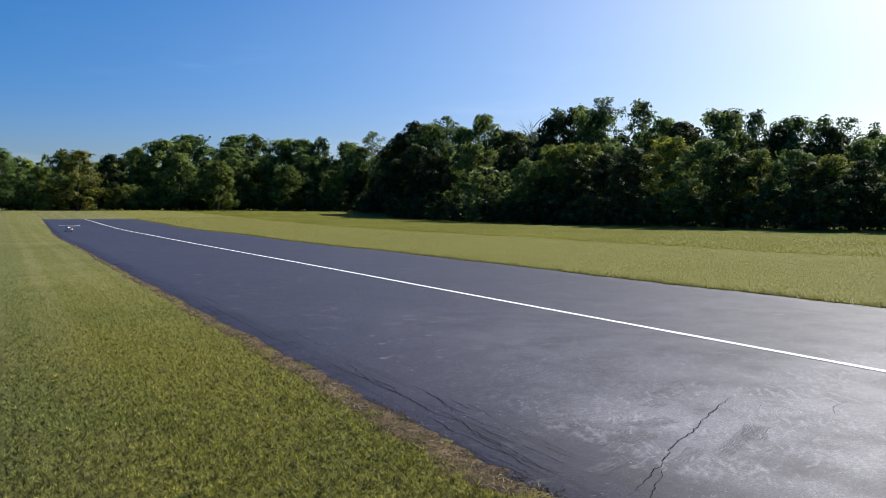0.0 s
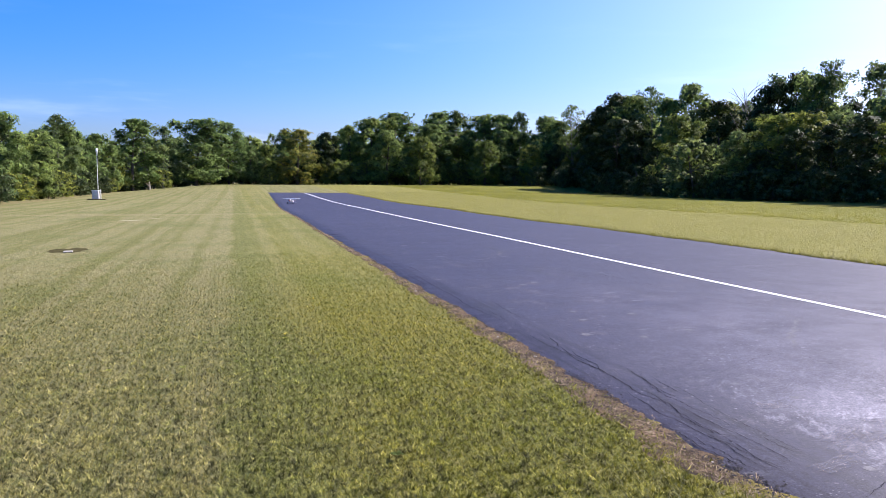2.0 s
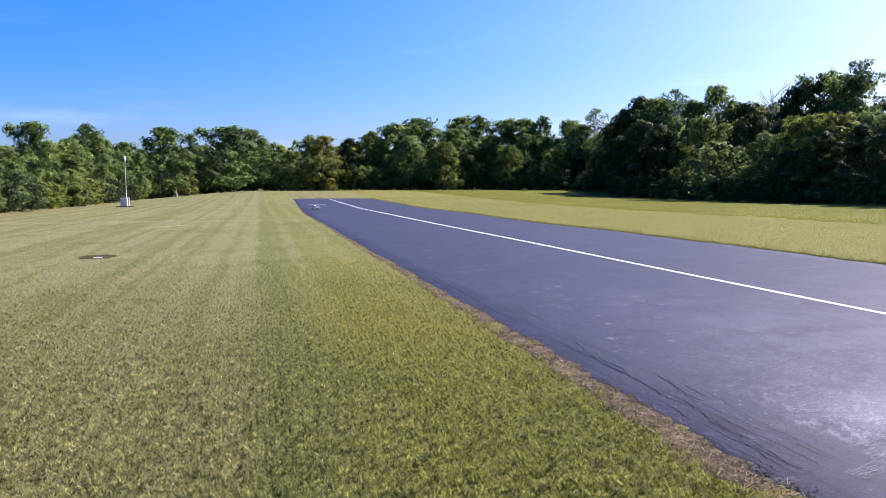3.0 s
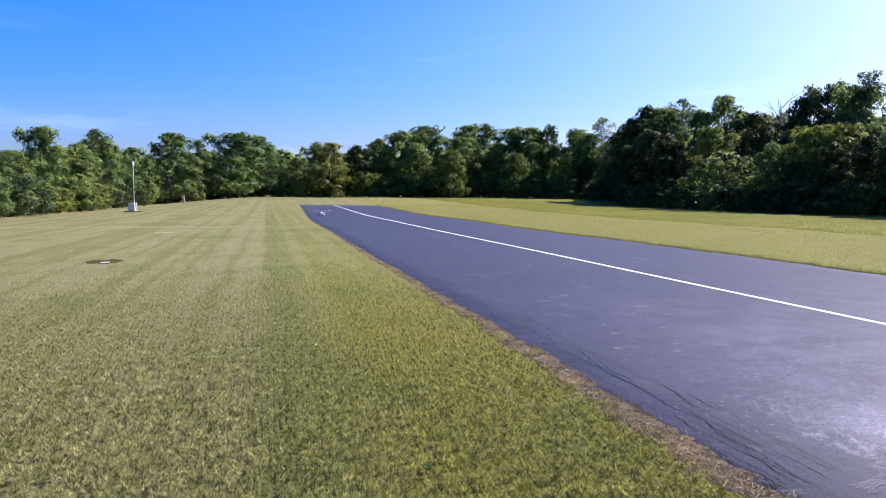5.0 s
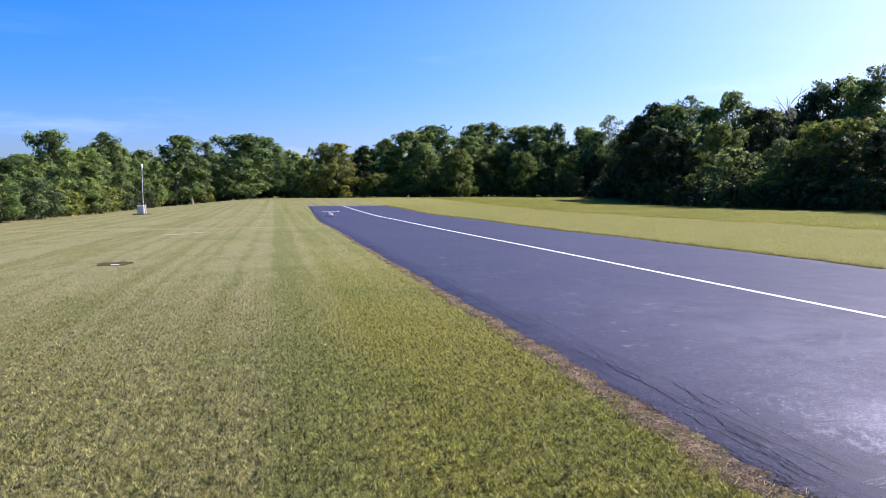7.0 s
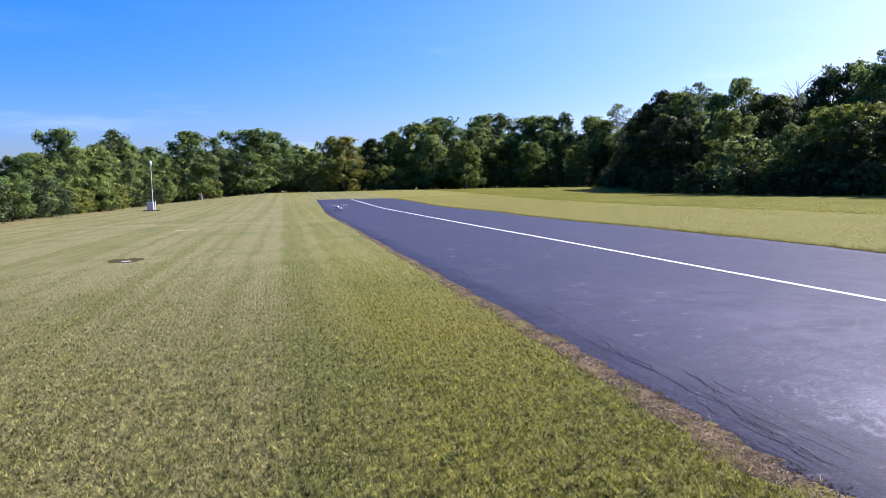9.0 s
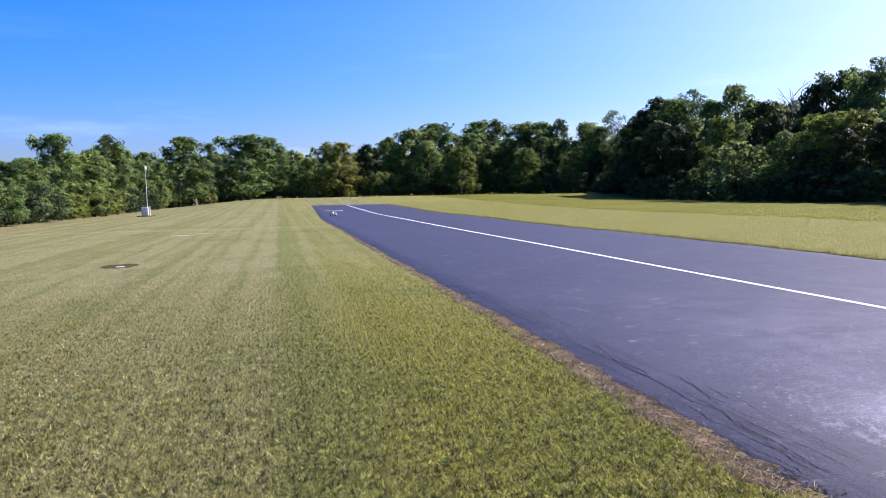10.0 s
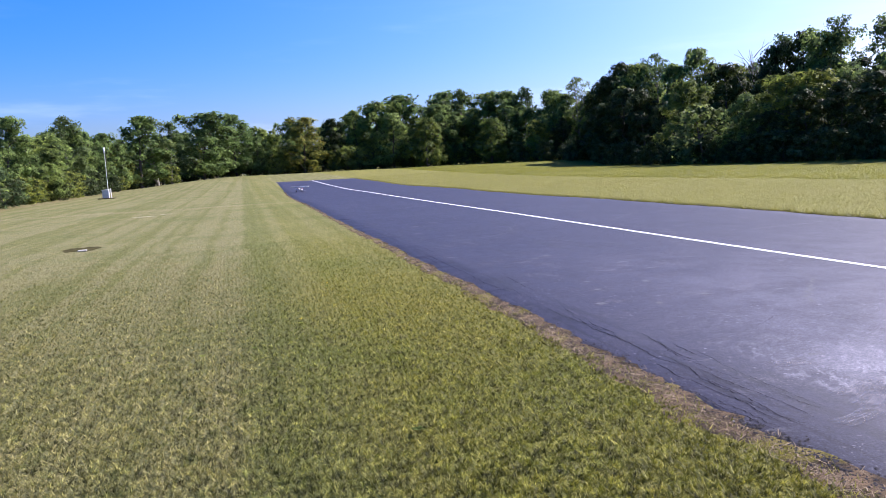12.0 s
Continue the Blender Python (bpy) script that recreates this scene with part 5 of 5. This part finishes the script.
def build_aeroplane(x, y, heading):
    """A radio-controlled high-wing model, nose along -y of its own axes, standing on its wheels."""
    root = new("model_aeroplane")
    body = part("fuselage", lofted([(-0.46, 0.04, 0.17, 0.25), (-0.43, 0.06, 0.15, 0.27), (-0.30, 0.07, 0.14, 0.29), (-0.20, 0.075, 0.13, 0.36), (0.0, 0.075, 0.13, 0.37),
                                    (0.12, 0.07, 0.14, 0.32), (0.35, 0.045, 0.16, 0.27), (0.66, 0.018, 0.20, 0.25)]), FOAM_WHITE, root, "white film-covered body", True)
    part("windscreen", lofted([(-0.262, 0.055, 0.285, 0.30), (-0.215, 0.066, 0.29, 0.355), (-0.10, 0.079, 0.30, 0.345), (0.02, 0.079, 0.30, 0.34)]), DARK_GLASS, body, "dark cabin glazing")
    for s in (-1, 1):
        part("side_stripe", box(0.006, 0.62, 0.022, pose(s * 0.066, 0.10, 0.235, 0, 0, s * 3.2)), RED, body, "red trim stripe")
        part("lower_stripe", box(0.006, 0.40, 0.015, pose(s * 0.073, -0.12, 0.205)), NAVY, body, "navy trim stripe")
    wing = part("wing", foil(1.42, 0.25, 0.035, 0.035, pose(0, -0.06, 0.385)), FOAM_WHITE, root, "straight white wing", True)
    for s in (-1, 1):
        part("aileron", foil(0.5, 0.06, 0.012, 0.0, pose(s * 0.42, 0.085, 0.402, 0, -s * 2, 0)), FOAM_WHITE, wing)
        a, b = Vector((s * 0.07, -0.08, 0.16)), Vector((s * 0.40, -0.07, 0.39))
        part("wing_strut", tube(0.008, 0.008, (b - a).length, look((a + b) / 2, b), 8), WHITE, wing)
    part("tailplane", foil(0.50, 0.15, 0.012, 0.0, pose(0, 0.60, 0.245)), FOAM_WHITE, root, "", True)
    fin = part("fin", plate([(0.48, 0.25), (0.56, 0.30), (0.62, 0.44), (0.72, 0.44), (0.72, 0.22), (0.60, 0.22)], 0.014), FOAM_WHITE, root, "white fin with red bands")
    part("fin_band", plate([(0.585, 0.36), (0.60, 0.40), (0.722, 0.42), (0.722, 0.375)], 0.018), RED, fin, "red band")
    part("fin_band", plate([(0.56, 0.30), (0.57, 0.325), (0.722, 0.345), (0.722, 0.325)], 0.018), NAVY, fin, "navy band")
    part("spinner", tube(0.032, 0.006, 0.06, pose(0, -0.49, 0.21, 90), 14), RED, root)
    for s in (-1, 1):
        part("propeller_blade", box(0.15, 0.008, 0.026, pose(s * 0.075, -0.475, 0.21, 18 * s, 0, 0), 0.003), RUBBER, root)
        a, b = Vector((s * 0.05, -0.22, 0.15)), Vector((s * 0.19, -0.23, 0.075))
        part("gear_leg", tube(0.009, 0.007, (b - a).length, look((a + b) / 2, b), 8), STEEL, root)
        wheel = part("wheel", tube(0.03, 0.03, 0.04, pose(s * 0.21, -0.23, 0.07, 0, 90), 14), WHITE, root, "pale hub")
        bm = bmesh.new()
        R, q = 0.05, 0.022
        rings = [[bm.verts.new((s * 0.21 + q * math.cos(b), -0.23 + math.cos(a) * (R + q * math.sin(b)), 0.07 + math.sin(a) * (R + q * math.sin(b)))) for b in [2 * math.pi * j / 8 for j in range(8)]] for a in [2 * math.pi * i / 20 for i in range(20)]]
        for i in range(20):
            for j in range(8):
                bm.faces.new((rings[i][j], rings[(i + 1) % 20][j], rings[(i + 1) % 20][(j + 1) % 8], rings[i][(j + 1) % 8]))
        bmesh.ops.recalc_face_normals(bm, faces=bm.faces[:])
        part("tyre", bm, RUBBER, wheel, "fat black rubber tyre", True)
    part("tail_wheel", tube(0.022, 0.022, 0.014, pose(0, 0.66, 0.175, 0, 90), 12), RUBBER, root)
    part("tail_leg", tube(0.004, 0.004, 0.06, pose(0, 0.65, 0.2), 6), STEEL, root)
    # tail down: pivot about the main wheels
    root.matrix_basis = pose(x, y, strip_height(x, y) + 0.002, 0, 0, heading) @ pose(0, -0.23, 0.07) @ pose(0, 0, 0, -9.6, 0, 0) @ pose(0, 0.23, -0.07)
    return tagged(root, "white high-wing model aeroplane with red trim taxiing on asphalt", "model aeroplane")


build_aeroplane(4.1, 58.0, -20)
